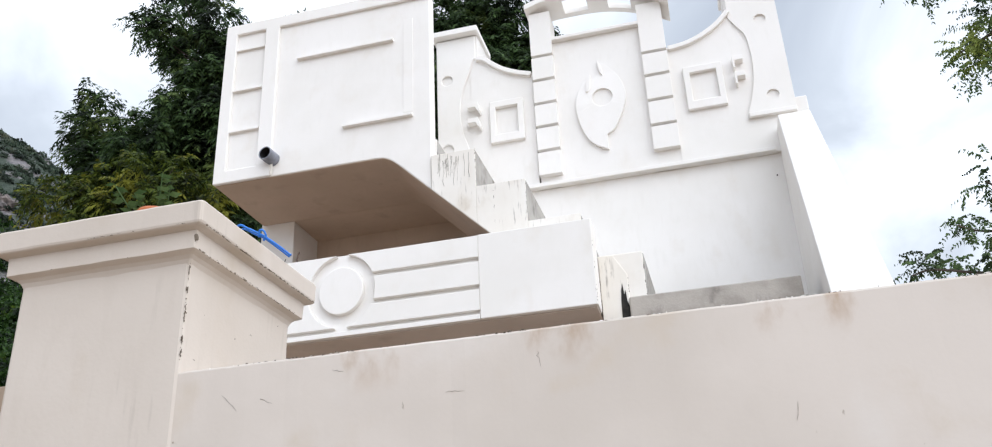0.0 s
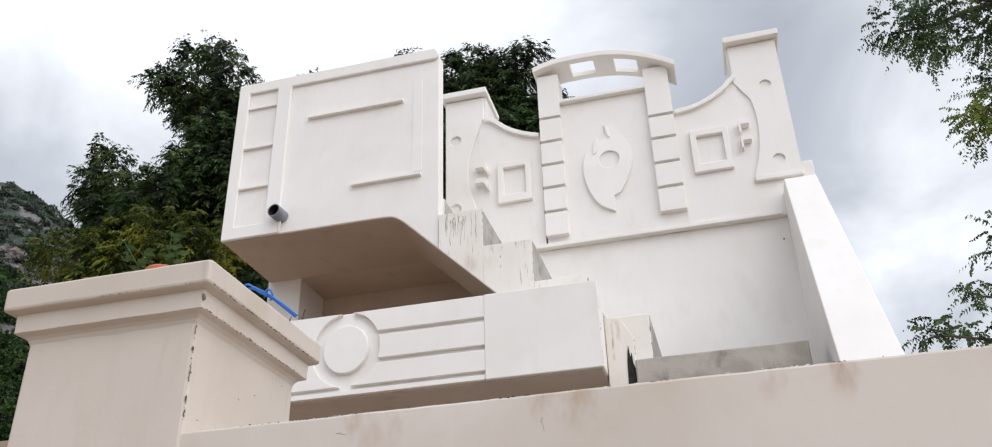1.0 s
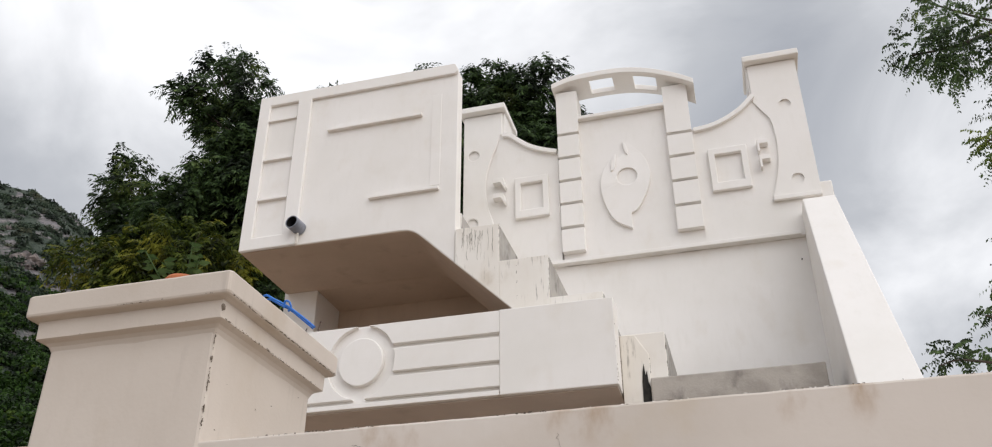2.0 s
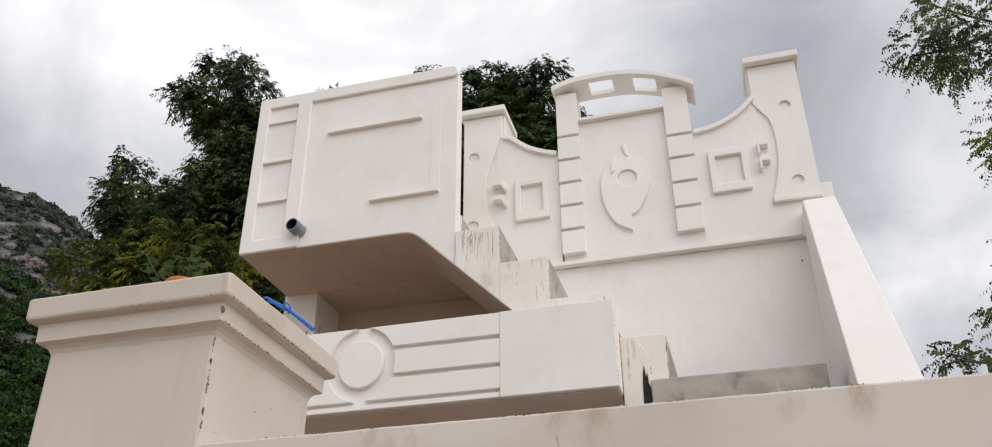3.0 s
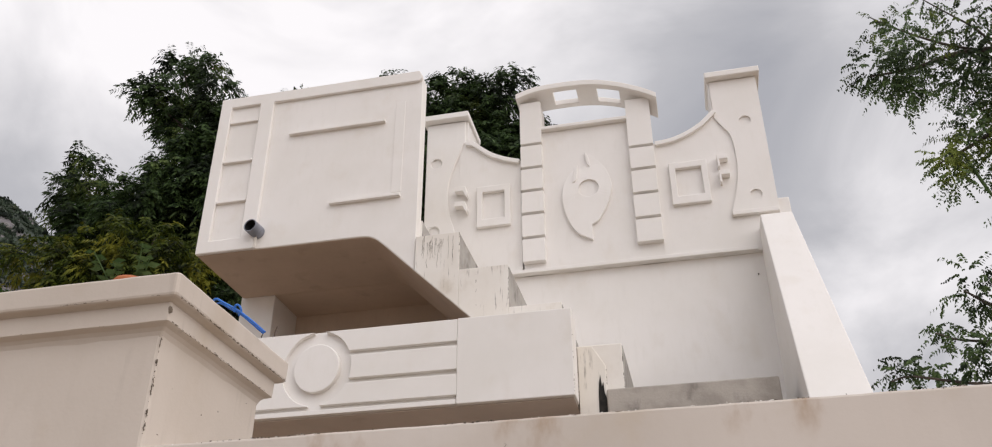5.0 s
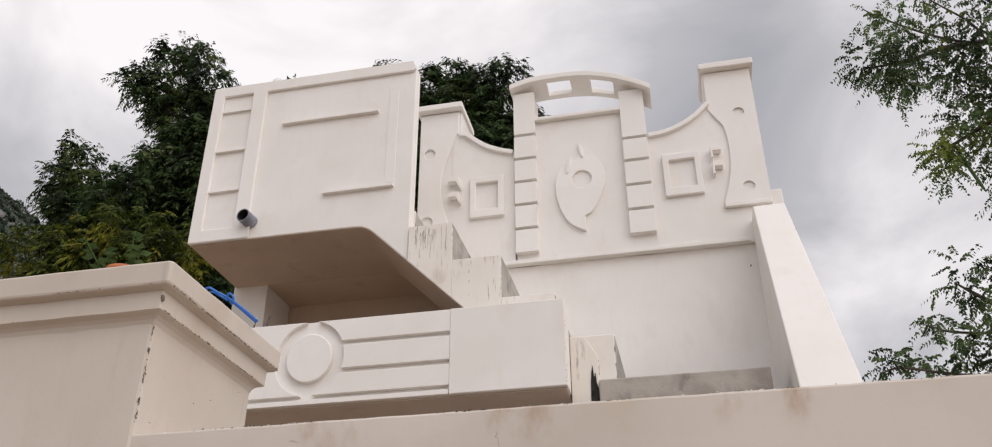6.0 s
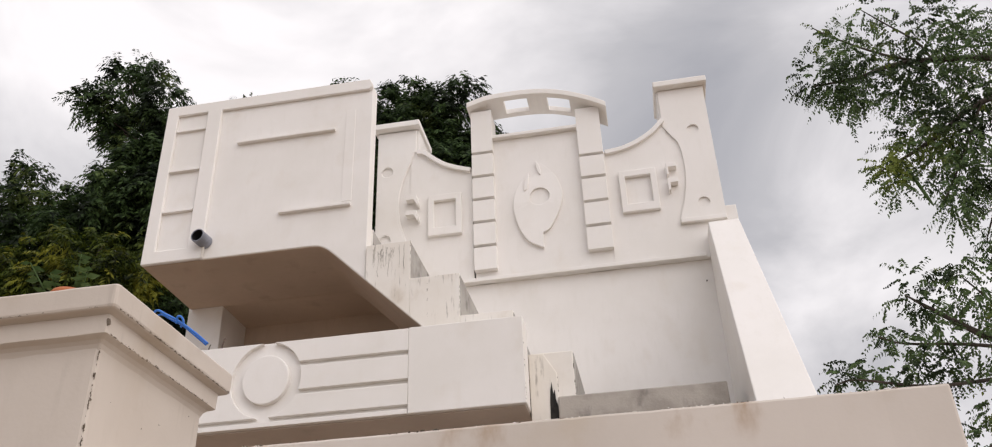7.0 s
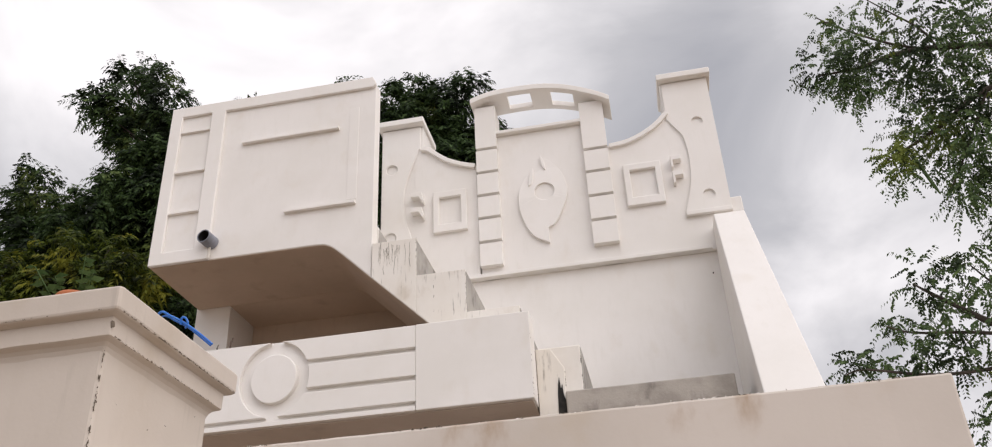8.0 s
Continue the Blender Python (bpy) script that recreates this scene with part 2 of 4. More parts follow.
def plate(outline, holes, y0, y1, soft=0.003):
    """A slab with openings right through it."""
    bm = bmesh.new()
    loops = []
    for pts in (outline, *holes):
        vs = [bm.verts.new((x, y0, z)) for x, z in pts]
        loops.append(vs)
        for a, b in zip(vs, vs[1:] + vs[:1]):
            bm.edges.new((a, b))
    bmesh.ops.triangle_fill(bm, use_beauty=True, use_dissolve=False, edges=bm.edges[:])
    faces = bm.faces[:]
    twin = {v: bm.verts.new((v.co.x, y1, v.co.z)) for v in bm.verts[:]}
    for f in faces:
        bm.faces.new([twin[v] for v in f.verts][::-1])
    for vs in loops:
        for a, b in zip(vs, vs[1:] + vs[:1]):
            bm.faces.new((a, b, twin[b], twin[a]))
    bmesh.ops.recalc_face_normals(bm, faces=bm.faces)
    if soft:
        rounded(bm, soft, 1)
    return bm


def ring_points(cx, cz, rx, rz, n=28, a0=0.0, a1=360.0):
    full = abs(a1 - a0) >= 360
    steps = n if full else n + 1
    return [(cx + rx * math.cos(radians(a0 + (a1 - a0) * i / n)), cz + rz * math.sin(radians(a0 + (a1 - a0) * i / n))) for i in range(steps)]


def band(points, width):
    """The outline of a strip of that width below and right of a line of points."""
    left, right = [], []
    for i, (x, z) in enumerate(points):
        (xa, za), (xb, zb) = points[max(i - 1, 0)], points[min(i + 1, len(points) - 1)]
        d = math.hypot(xb - xa, zb - za)
        nx, nz = (zb - za) / d, -(xb - xa) / d
        left.append((x, z))
        right.append((x + nx * width, z + nz * width))
    return left + right[::-1]


def smooth_line(points, n=6):
    """A finer line through the points (Catmull-Rom)."""
    p = [Vector(q) for q in points]
    p = [2 * p[0] - p[1], *p, 2 * p[-1] - p[-2]]
    out = []
    for i in range(1, len(p) - 2):
        for k in range(n):
            t = k / n
            out.append(0.5 * (2 * p[i] + (p[i + 1] - p[i - 1]) * t + (2 * p[i - 1] - 5 * p[i] + 4 * p[i + 1] - p[i + 2]) * t * t + (3 * p[i] - p[i - 1] - 3 * p[i + 1] + p[i + 2]) * t ** 3))
    return [tuple(q) for q in [*out, p[-2]]]


def tube(points, radii, sides=8, bm=None, closed=True, turned=None):
    """A round rod along 3D points, with a radius for each."""
    bm = bm or bmesh.new()
    pts = [Vector(p) for p in points]
    rings = []
    side = Vector((0.3, 0.9, 0.2))
    for i, p in enumerate(pts):
        d = (pts[min(i + 1, len(pts) - 1)] - pts[max(i - 1, 0)]).normalized() if not turned else turned
        u = (side - d * side.dot(d)).normalized()
        side = u
        v = d.cross(u)
        rings.append([bm.verts.new(p + radii[i] * (math.cos(2 * math.pi * k / sides) * u + math.sin(2 * math.pi * k / sides) * v)) for k in range(sides)])
    for a, b in zip(rings, rings[1:]):
        for k in range(sides):
            bm.faces.new((a[k], a[(k + 1) % sides], b[(k + 1) % sides], b[k]))
    if closed:
        bm.faces.new(rings[0][::-1])
        bm.faces.new(rings[-1])
    return bm


# ---------------------------------------------------------------- ground and compound wall
def build_ground():
    bm = bmesh.new()
    n, half = 60, 1500.0
    line = [math.copysign(abs(i / n) ** 3, i) * half for i in range(-n, n + 1)]
    grid = [[bm.verts.new((x, y, 0.05 * noise.noise((x * 0.4, y * 0.4, 0)) if abs(x) + abs(y) > 8 else 0.0)) for x in line] for y in line]
    for a, b in zip(grid, grid[1:]):
        for k in range(2 * n):
            bm.faces.new((a[k], a[k + 1], b[k + 1], b[k]))
    tagged(part("ground", bm, EARTH), "bare sandy earth ground around the house", "ground", kind="structure")


def worn_line(x0, x1, y, z, size, count, seed, axis="x"):
    """Small ragged chips along an edge."""
    rnd = random.Random(seed)
    bm = bmesh.new()
    spots = [rnd.random() for _ in range(max(3, count // 4))]
    for _ in range(count):
        s = x0 + (x1 - x0) * min(1.0, max(0.0, rnd.choice(spots) + rnd.gauss(0, 0.03)))
        a, b, c = rnd.uniform(0.4, 1.0) ** 2 * rnd.choice((1.2, 2.0, 4.0)) * size, rnd.uniform(0.2, 0.9) * size, rnd.uniform(0.2, 0.9) * size
        m = bmesh.ops.create_icosphere(bm, subdivisions=1, radius=1)
        p, q = y + rnd.gauss(0, 0.5) * size, z + rnd.gauss(0, 0.5) * size
        place = {"x": (s, p, q), "y": (p, s, q), "z": (p, q, s)}[axis]
        dims = {"x": (a, b, c), "y": (b, a, c), "z": (b, c, a)}[axis]
        for v in m["verts"]:
            w = 1 + 0.5 * noise.noise(v.co * 3 + Vector((s * 40, 0, 0)))
            v.co = Vector((v.co.x * dims[0], v.co.y * dims[1], v.co.z * dims[2])) * w + Vector(place)
    return bm


def build_compound_wall():
    wall = thing("compound_wall", "weathered white plastered compound wall with rust stains along its top", "wall", kind="structure")
    bm = box(-0.70, 0.3215, 0.946, 1.075, 0.0, 1.904, 0.0)
    bmesh.ops.subdivide_edges(bm, edges=[e for e in bm.edges if abs(e.verts[0].co.x - e.verts[1].co.x) > 0.5], cuts=60)
    rounded(bm, 0.003)
    for v in bm.verts:
        if v.co.z > 1.8:
            v.co.z += 0.0012 * noise.noise((v.co.x * 16, 0, 1)) + 0.0006 * noise.noise((v.co.x * 70, 3, 1))
            v.co.y += 0.0004 * noise.noise((v.co.x * 45, 7, v.co.z * 9))
    part("wall_body", bm, WALL, wall)
    tagged(part("chipped_edge", worn_line(-0.60, 0.315, 0.947, 1.9035, 0.0011, 60, 4), CHIP, wall, "dark chips along the wall's top edge"), kind="stuff")
    tagged(part("flaked_edge", worn_line(-0.60, 0.30, 0.9475, 1.9035, 0.0009, 90, 5), RELIEF, wall, "pale flakes along the wall's top edge"), kind="stuff")
    rnd = random.Random(17)
    for x, z, dx, dz in ((-0.579, 1.868, 0.020, -0.020), (-0.531, 1.859, 0.018, -0.007), (-0.199, 1.878, 0.002, -0.018), (-0.354, 1.836, 0.001, -0.008), (-0.304, 1.8435, 0.021, -0.001), (-0.440, 1.883, 0.013, -0.003), (0.060, 1.795, -0.004, -0.018)):
        line = [(x + dx * k / 6 + rnd.gauss(0, 0.0006), 0.9458, z + dz * k / 6 + rnd.gauss(0, 0.0006)) for k in range(7)]
        part("hairline_crack", tube(line, [0.0001, 0.0002, 0.00025, 0.0001, 0.0002, 0.00015, 0.00005], 5), CHIP, wall, "fine dark crack in the plaster")
    tagged(part("boundary_wall", rounded(box(-9.0, -3.2, 6.2, 6.35, 0.0, 3.700, 0.0), 0.01), EARTH), "low brown mud-plastered boundary wall behind the gate", "wall", kind="structure")


def build_gate_pillar():
    p = thing("gate_pillar", "cream painted square gate pillar with a stepped cornice", "pillar", at=(-0.766, 1.08, 0))
    xs, ys = (-0.892, -0.641), (0.9445, 1.2185)
    part("shaft", rounded(box(*xs, *ys, 0.0, 2.070, 0.0), 0.005), PILLAR, p)
    # each moulding is a run of rounded squares, from its cove upwards
    def moulding(name, rows, corner):
        bm = bmesh.new()
        rings = []
        for out, z in rows:
            ring = []
            for sx, sy, start in ((0, 0, 180), (1, 0, 270), (1, 1, 0), (0, 1, 90)):
                cx = xs[sx] + (out - corner) * (1 if sx else -1)
                cy = ys[sy] + (out - corner) * (1 if sy else -1)
                ring += [bm.verts.new((cx + corner * math.cos(radians(start + 30 * k)), cy + corner * math.sin(radians(start + 30 * k)), z)) for k in range(4)]
            rings.append(ring)
        n = len(rings[0])
        for a, b in zip(rings, rings[1:]):
            for k in range(n):
                bm.faces.new((a[k], a[(k + 1) % n], b[(k + 1) % n], b[k]))
        bm.faces.new(rings[0][::-1])
        bm.faces.new(rings[-1])
        bmesh.ops.subdivide_edges(bm, edges=[e for e in bm.edges if e.calc_length() > 0.15], cuts=14, use_grid_fill=True)
        for v in bm.verts:
            v.co += 0.0009 * Vector((noise.noise(v.co * 25), noise.noise(v.co * 25 + Vector((9, 0, 0))), 0.8 * noise.noise(v.co * 30 + Vector((0, 9, 0)))))
        return part(name, bm, PILLAR, p)
    moulding("cornice_band", [(-0.003, 2.036), (0.0004, 2.0455), (0.0028, 2.0505), (0.007, 2.0545), (0.0125, 2.0568), (0.0155, 2.0585), (0.0160, 2.0835)], 0.003)
    moulding("cornice_slab", [(0.0168, 2.0832), (0.022, 2.0850), (0.0265, 2.0858), (0.0285, 2.0872), (0.0295, 2.090), (0.0300, 2.1150), (0.0285, 2.1175), (0.025, 2.1185)], 0.006)
    tagged(part("chipped_edge", worn_line(1.915, 2.05, -0.6415, 0.9455, 0.0012, 56, 8, "z"), CHIP, p, "flaked paint along the shaft's corner"), kind="stuff")
    tagged(part("chipped_edge", worn_line(0.94, 1.22, -0.6258, 2.0590, 0.0011, 170, 9, "y"), CHIP, p), kind="stuff")
    tagged(part("chipped_edge", worn_line(0.93, 1.24, -0.6122, 2.0875, 0.0010, 190, 10, "y"), CHIP, p), kind="stuff")
    tagged(part("chipped_edge", worn_line(-0.90, -0.62, 0.9155, 2.0875, 0.0007, 36, 11), CHIP, p), kind="stuff")
    tagged(part("chipped_edge", worn_line(-0.88, -0.64, 0.9298, 2.0590, 0.0006, 30, 13), CHIP, p), kind="stuff")
    tagged(part("chipped_edge", worn_line(2.064, 2.082, -0.6260, 0.9300, 0.0022, 9, 12, "z"), CHIP, p), kind="stuff")
    rnd = random.Random(23)
    for _ in range(9):
        y, z = rnd.uniform(0.97, 1.20), rnd.uniform(1.915, 2.04)
        part("pock_mark", worn_line(y - 0.002, y + 0.002, -0.6408, z, rnd.uniform(0.0005, 0.0009), 2, int(1000 * z), "y"), CHIP, p)


# ---------------------------------------------------------------- house walls
def build_house():
    h = thing("house", "white painted small house with a flat roof and outside stair", "house", at=(-0.9, 6.2, 0))
    part("front_wall", box(-1.10, 0.440, 4.198, 4.34, 0.0, 3.7220, 0.0), WHITE, h)
    part("side_wall", box(0.30, 0.430, 4.34, 8.4, 0.0, 3.722, 0.0), WHITE, h)
    part("left_wall", box(-2.392, -2.19, 4.174, 8.4, 0.0, 3.7800, 0.005), WHITE, h)
    part("back_wall", box(-2.19, 0.30, 8.27, 8.4, 0.0, 3.722, 0.0), WHITE, h)
    # porch wall, cheek and ceiling carry the same painted-in shade
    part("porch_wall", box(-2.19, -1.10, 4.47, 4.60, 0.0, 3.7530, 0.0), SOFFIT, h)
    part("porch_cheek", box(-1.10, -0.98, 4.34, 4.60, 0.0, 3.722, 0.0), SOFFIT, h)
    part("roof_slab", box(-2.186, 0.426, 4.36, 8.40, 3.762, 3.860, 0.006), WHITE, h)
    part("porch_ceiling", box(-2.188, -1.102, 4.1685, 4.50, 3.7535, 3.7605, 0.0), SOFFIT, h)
    nail = part("nail", tube([(0.398, 4.200, 3.602), (0.398, 4.188, 3.601)], [0.003, 0.0038], 8), RUST, h, "rusty nail head in the wall")
    # wing wall with a steep bright coping that runs down towards the street
    bm = bmesh.new()
    top_l, top_r = Vector((0.436, 4.03, 3.845)), Vector((0.587, 4.03, 3.845))
    low_l, low_r = Vector((0.424, 3.06, 2.10)), Vector((0.690, 3.06, 2.10))
    section = [top_l, top_r, low_r, low_l]
    down = [Vector((low_l.x, low_l.y, 0)), Vector((low_r.x, low_r.y, 0)), Vector((0.69, 4.30, 0)), Vector((0.424, 4.30, 0)), Vector((0.587, 4.30, 3.845)), Vector((0.436, 4.30, 3.845))]
    v = [bm.verts.new(c) for c in section + down]
    for f in ((0, 1, 2, 3), (3, 2, 5, 4), (2, 1, 8, 6, 5), (0, 3, 4, 7, 9), (0, 9, 8, 1), (9, 7, 6, 8), (4, 5, 6, 7)):
        bm.faces.new([v[i] for i in f])
    bmesh.ops.recalc_face_normals(bm, faces=bm.faces)
    rounded(bm, 0.005)
    part("wing_wall", bm, WHITE, h, "wing wall with a steep sloping top")


# ---------------------------------------------------------------- ornamental roof parapet
MID = -0.415          # centre line of the ornament
FACE = 4.170          # its plaster face


def build_ornament():
    o = thing("ornamental_parapet", "white plaster roof parapet with arch, posts and relief motifs", "parapet", at=(MID, 4.23, 3.726))
    right_curve = smooth_line([(-0.035, 4.440), (0.040, 4.448), (0.095, 4.463), (0.154, 4.489), (0.225, 4.535), (0.292, 4.602)], 4)
    left_curve = smooth_line([(-1.098, 4.610), (-1.050, 4.597), (-0.991, 4.545), (-0.936, 4.503), (-0.863, 4.467), (-0.785, 4.440)], 4)
    part("side_panel", prism([(-0.045, 3.7225), (0.31, 3.7225), (0.31, 4.58), *right_curve[::-1], (-0.045, 4.44)], FACE, 4.29, 0.0), WHITE, o)
    part("side_panel", prism([(-0.785, 3.7225), (-0.785, 4.44), *left_curve[::-1], (-1.14, 4.58), (-1.14, 3.7225)], FACE, 4.29, 0.0), WHITE, o)
    part("curved_coping", rounded(prism(band(right_curve, 0.026), FACE - 0.022, 4.30), 0.003), RELIEF, o)
    part("curved_coping", rounded(prism(band(left_curve, 0.026), FACE - 0.022, 4.30), 0.003), RELIEF, o)
    part("centre_panel", box(-0.668, -0.162, FACE + 0.002, 4.29, 3.7225, 4.612, 0.0), WHITE, o)
    part("centre_coping", box(-0.667, -0.163, FACE - 0.030, 4.31, 4.613, 4.635, 0.004), RELIEF, o)
    part("shoulder", box(0.46, 0.607, FACE + 0.002, 4.31, 3.7225, 4.012, 0.006), WHITE, o)
    part("base_band", box(-1.345, 0.415, FACE - 0.016, 4.196, 3.7225, 3.744, 0.003), RELIEF, o)

    # end posts: a raised coat with two round sinkings, hollowed along its inner edge
    def post(x0, x1, coat, holes, cap, top, foot):
        part("post", box(x0, x1, FACE + 0.004, 4.40, 3.7235, top - 0.002, 0.004), WHITE, o)
        part("post_face", plate(coat, [ring_points(hx, hz, 0.031, 0.031, 20) for hx, hz in holes], FACE - 0.008, FACE + 0.003, 0.005), RELIEF, o)
        part("post_foot", box(min(foot), max(foot), FACE - 0.024, FACE - 0.0065, 3.925, 3.950, 0.003), RELIEF, o)
        part("post_cap", box(cap[0], cap[1], FACE - 0.050, 4.43, top - 0.002, top + 0.036, 0.005), RELIEF, o)
    hollow = smooth_line([(0.298, 4.552), (0.338, 4.484), (0.366, 4.436), (0.378, 4.365), (0.381, 4.27), (0.372, 4.16), (0.350, 4.06), (0.318, 3.960), (0.314, 3.927)], 4)
    post(0.288, 0.552, [*hollow, (0.550, 3.927), (0.550, 4.796), (0.298, 4.796)], [(0.457, 4.511), (0.450, 4.043)], (0.276, 0.572), 4.802, (0.316, 0.549))
    hollow = smooth_line([(-1.118, 4.600), (-1.134, 4.545), (-1.165, 4.462), (-1.190, 4.380), (-1.202, 4.310), (-1.203, 4.230), (-1.190, 4.13), (-1.160, 4.03), (-1.150, 3.927)], 4)
    post(-1.340, -1.094, [*hollow, (-1.338, 3.927), (-1.338, 4.766), (-1.105, 4.766), (-1.105, 4.606)], [(-1.277, 4.488), (-1.281, 4.039)], (-1.358, -1.080), 4.772, (-1.337, -1.152))

    # rusticated pilasters
    for x0, x1, seams, head in ((-0.777, -0.658, (3.781, 3.932, 4.080, 4.225, 4.374, 4.530), 4.812), (-0.174, -0.043, (3.826, 3.976, 4.126, 4.279, 4.425), 4.735)):
        part("pilaster_core", box(x0 + 0.001, x1 - 0.001, FACE + 0.004, 4.29, 3.745, head, 0.0), WHITE, o)
        for z0, z1 in zip(seams, [*seams[1:], head + 0.02]):
            z0 = max(z0, 3.75)
            part("pilaster_block", box(x0 - 0.001, x1 + 0.001, FACE - 0.032, FACE + 0.0045, z0, z1 - 0.018, 0.0010), RELIEF, o)

    # curved slab on the pilasters, pierced by two square openings
    crest = smooth_line([(-0.792, 4.853), (-0.684, 4.885), (-0.555, 4.893), (-0.427, 4.890), (-0.320, 4.875), (-0.215, 4.843), (-0.114, 4.798), (-0.049, 4.762), (0.002, 4.728)], 3)
    def crest_z(x):
        return float(np.interp(x, [c[0] for c in crest], [c[1] for c in crest]))
    xs = sorted({round(c[0], 4) for c in crest} | {-0.580, -0.444, -0.327, -0.201})
    ys = (4.090, 4.132, 4.254, 4.292)
    bm = bmesh.new()
    top = [[bm.verts.new((x, y, crest_z(x))) for y in ys] for x in xs]
    low = [[bm.verts.new((x, y, crest_z(x) - 0.036)) for y in ys] for x in xs]
    def solid(i, j):
        if not (0 <= i < len(xs) - 1 and 0 <= j < 3):
            return False
        m = (xs[i] + xs[i + 1]) / 2
        return not (j == 1 and (-0.580 < m < -0.444 or -0.327 < m < -0.201))
    for i in range(len(xs) - 1):
        for j in range(3):
            if not solid(i, j):
                continue
            bm.faces.new((top[i][j], top[i + 1][j], top[i + 1][j + 1], top[i][j + 1]))
            bm.faces.new((low[i][j], low[i][j + 1], low[i + 1][j + 1], low[i + 1][j]))
            for di, dj, a, b in ((-1, 0, (i, j), (i, j + 1)), (1, 0, (i + 1, j), (i + 1, j + 1)), (0, -1, (i, j), (i + 1, j)), (0, 1, (i, j + 1), (i + 1, j + 1))):
                if not solid(i + di, j + dj):
                    bm.faces.new((top[a[0]][a[1]], top[b[0]][b[1]], low[b[0]][b[1]], low[a[0]][a[1]]))
    bmesh.ops.recalc_face_normals(bm, faces=bm.faces)
    rounded(bm, 0.004)
    part("curved_slab", bm, RELIEF, o, "curved slab pierced by two square openings")

    # square frames
    for outer, inner in (((0.024, 0.224, 4.026, 4.285), (0.057, 0.192, 4.075, 4.246)), ((-1.033, -0.843, 4.026, 4.285), (-1.000, -0.876, 4.075, 4.246))):
        a, b, c, d = outer
        e, f, g, i = inner
        part("square_frame", plate([(a, c), (b, c), (b, d), (a, d)], [[(e, g), (f, g), (f, i), (e, i)]], FACE - 0.024, FACE + 0.001), RELIEF, o)

    # little angled brackets in the hollows beside the posts
    for z in (4.262, 4.164):
        part("bracket", prism([(0.279, z - 0.045), (0.290, z - 0.045), (0.290, z), (0.333, z), (0.333, z + 0.028), (0.279, z + 0.028)], FACE - 0.044, FACE + 0.001, 0.002), RELIEF, o)
        x = -1.155
        part("bracket", prism([(x, z), (x + 0.044, z), (x + 0.068, z - 0.042), (x + 0.074, z - 0.030), (x + 0.060, z + 0.028), (x, z + 0.028)], FACE - 0.044, FACE + 0.001, 0.002), RELIEF, o)

    # leaf motif: thick at its foot, dying away upwards, with a round eye and two curls
    leaf = smooth_line([(-0.404, 3.878), (-0.485, 3.931), (-0.531, 4.018), (-0.554, 4.120), (-0.550, 4.215), (-0.520, 4.290), (-0.480, 4.335), (-0.445, 4.330), (-0.422, 4.365), (-0.405, 4.425), (-0.360, 4.385), (-0.310, 4.310), (-0.286, 4.214), (-0.292, 4.150), (-0.316, 4.080), (-0.364, 3.995), (-0.404, 3.970)], 4)
    bm = plate(leaf, [ring_points(-0.411, 4.200, 0.055, 0.057, 24)], FACE - 0.017, FACE + 0.003, 0.005)
    for v in bm.verts:
        if v.co.y < FACE:
            v.co.y = FACE - (FACE - v.co.y) * max(0.12, min(1.0, (4.38 - v.co.z) / 0.22))
    part("leaf_motif", bm, RELIEF, o)
    part("leaf_curl", prism(smooth_line([(-0.496, 4.243), (-0.488, 4.310), (-0.465, 4.353), (-0.466, 4.310), (-0.476, 4.256), (-0.494, 4.243)], 4)[:-1], FACE - 0.018, FACE - 0.002, 0.003), RELIEF, o)
    part("leaf_curl", prism(smooth_line([(-0.421, 4.436), (-0.402, 4.398), (-0.396, 4.344), (-0.409, 4.355), (-0.421, 4.398)], 4)[:-1], FACE - 0.012, FACE - 0.001, 0.003), RELIEF, o)


# ---------------------------------------------------------------- staircase and its landing
STAIR = 3.635         # street face of the flight


SOFFIT_LINE = smooth_line([(-1.60, 3.757), (-1.477, 3.755), (-1.43, 3.742), (-1.383, 3.706), (-1.266, 3.592), (-1.10, 3.430)], 4)


def under_z(x):
    """Height of the flight's and the landing's underside."""
    return float(np.interp(x, [-2.4, *[q[0] for q in SOFFIT_LINE], -0.931, -0.470], [3.757, *[q[1] for q in SOFFIT_LINE], 3.266, 2.815]))


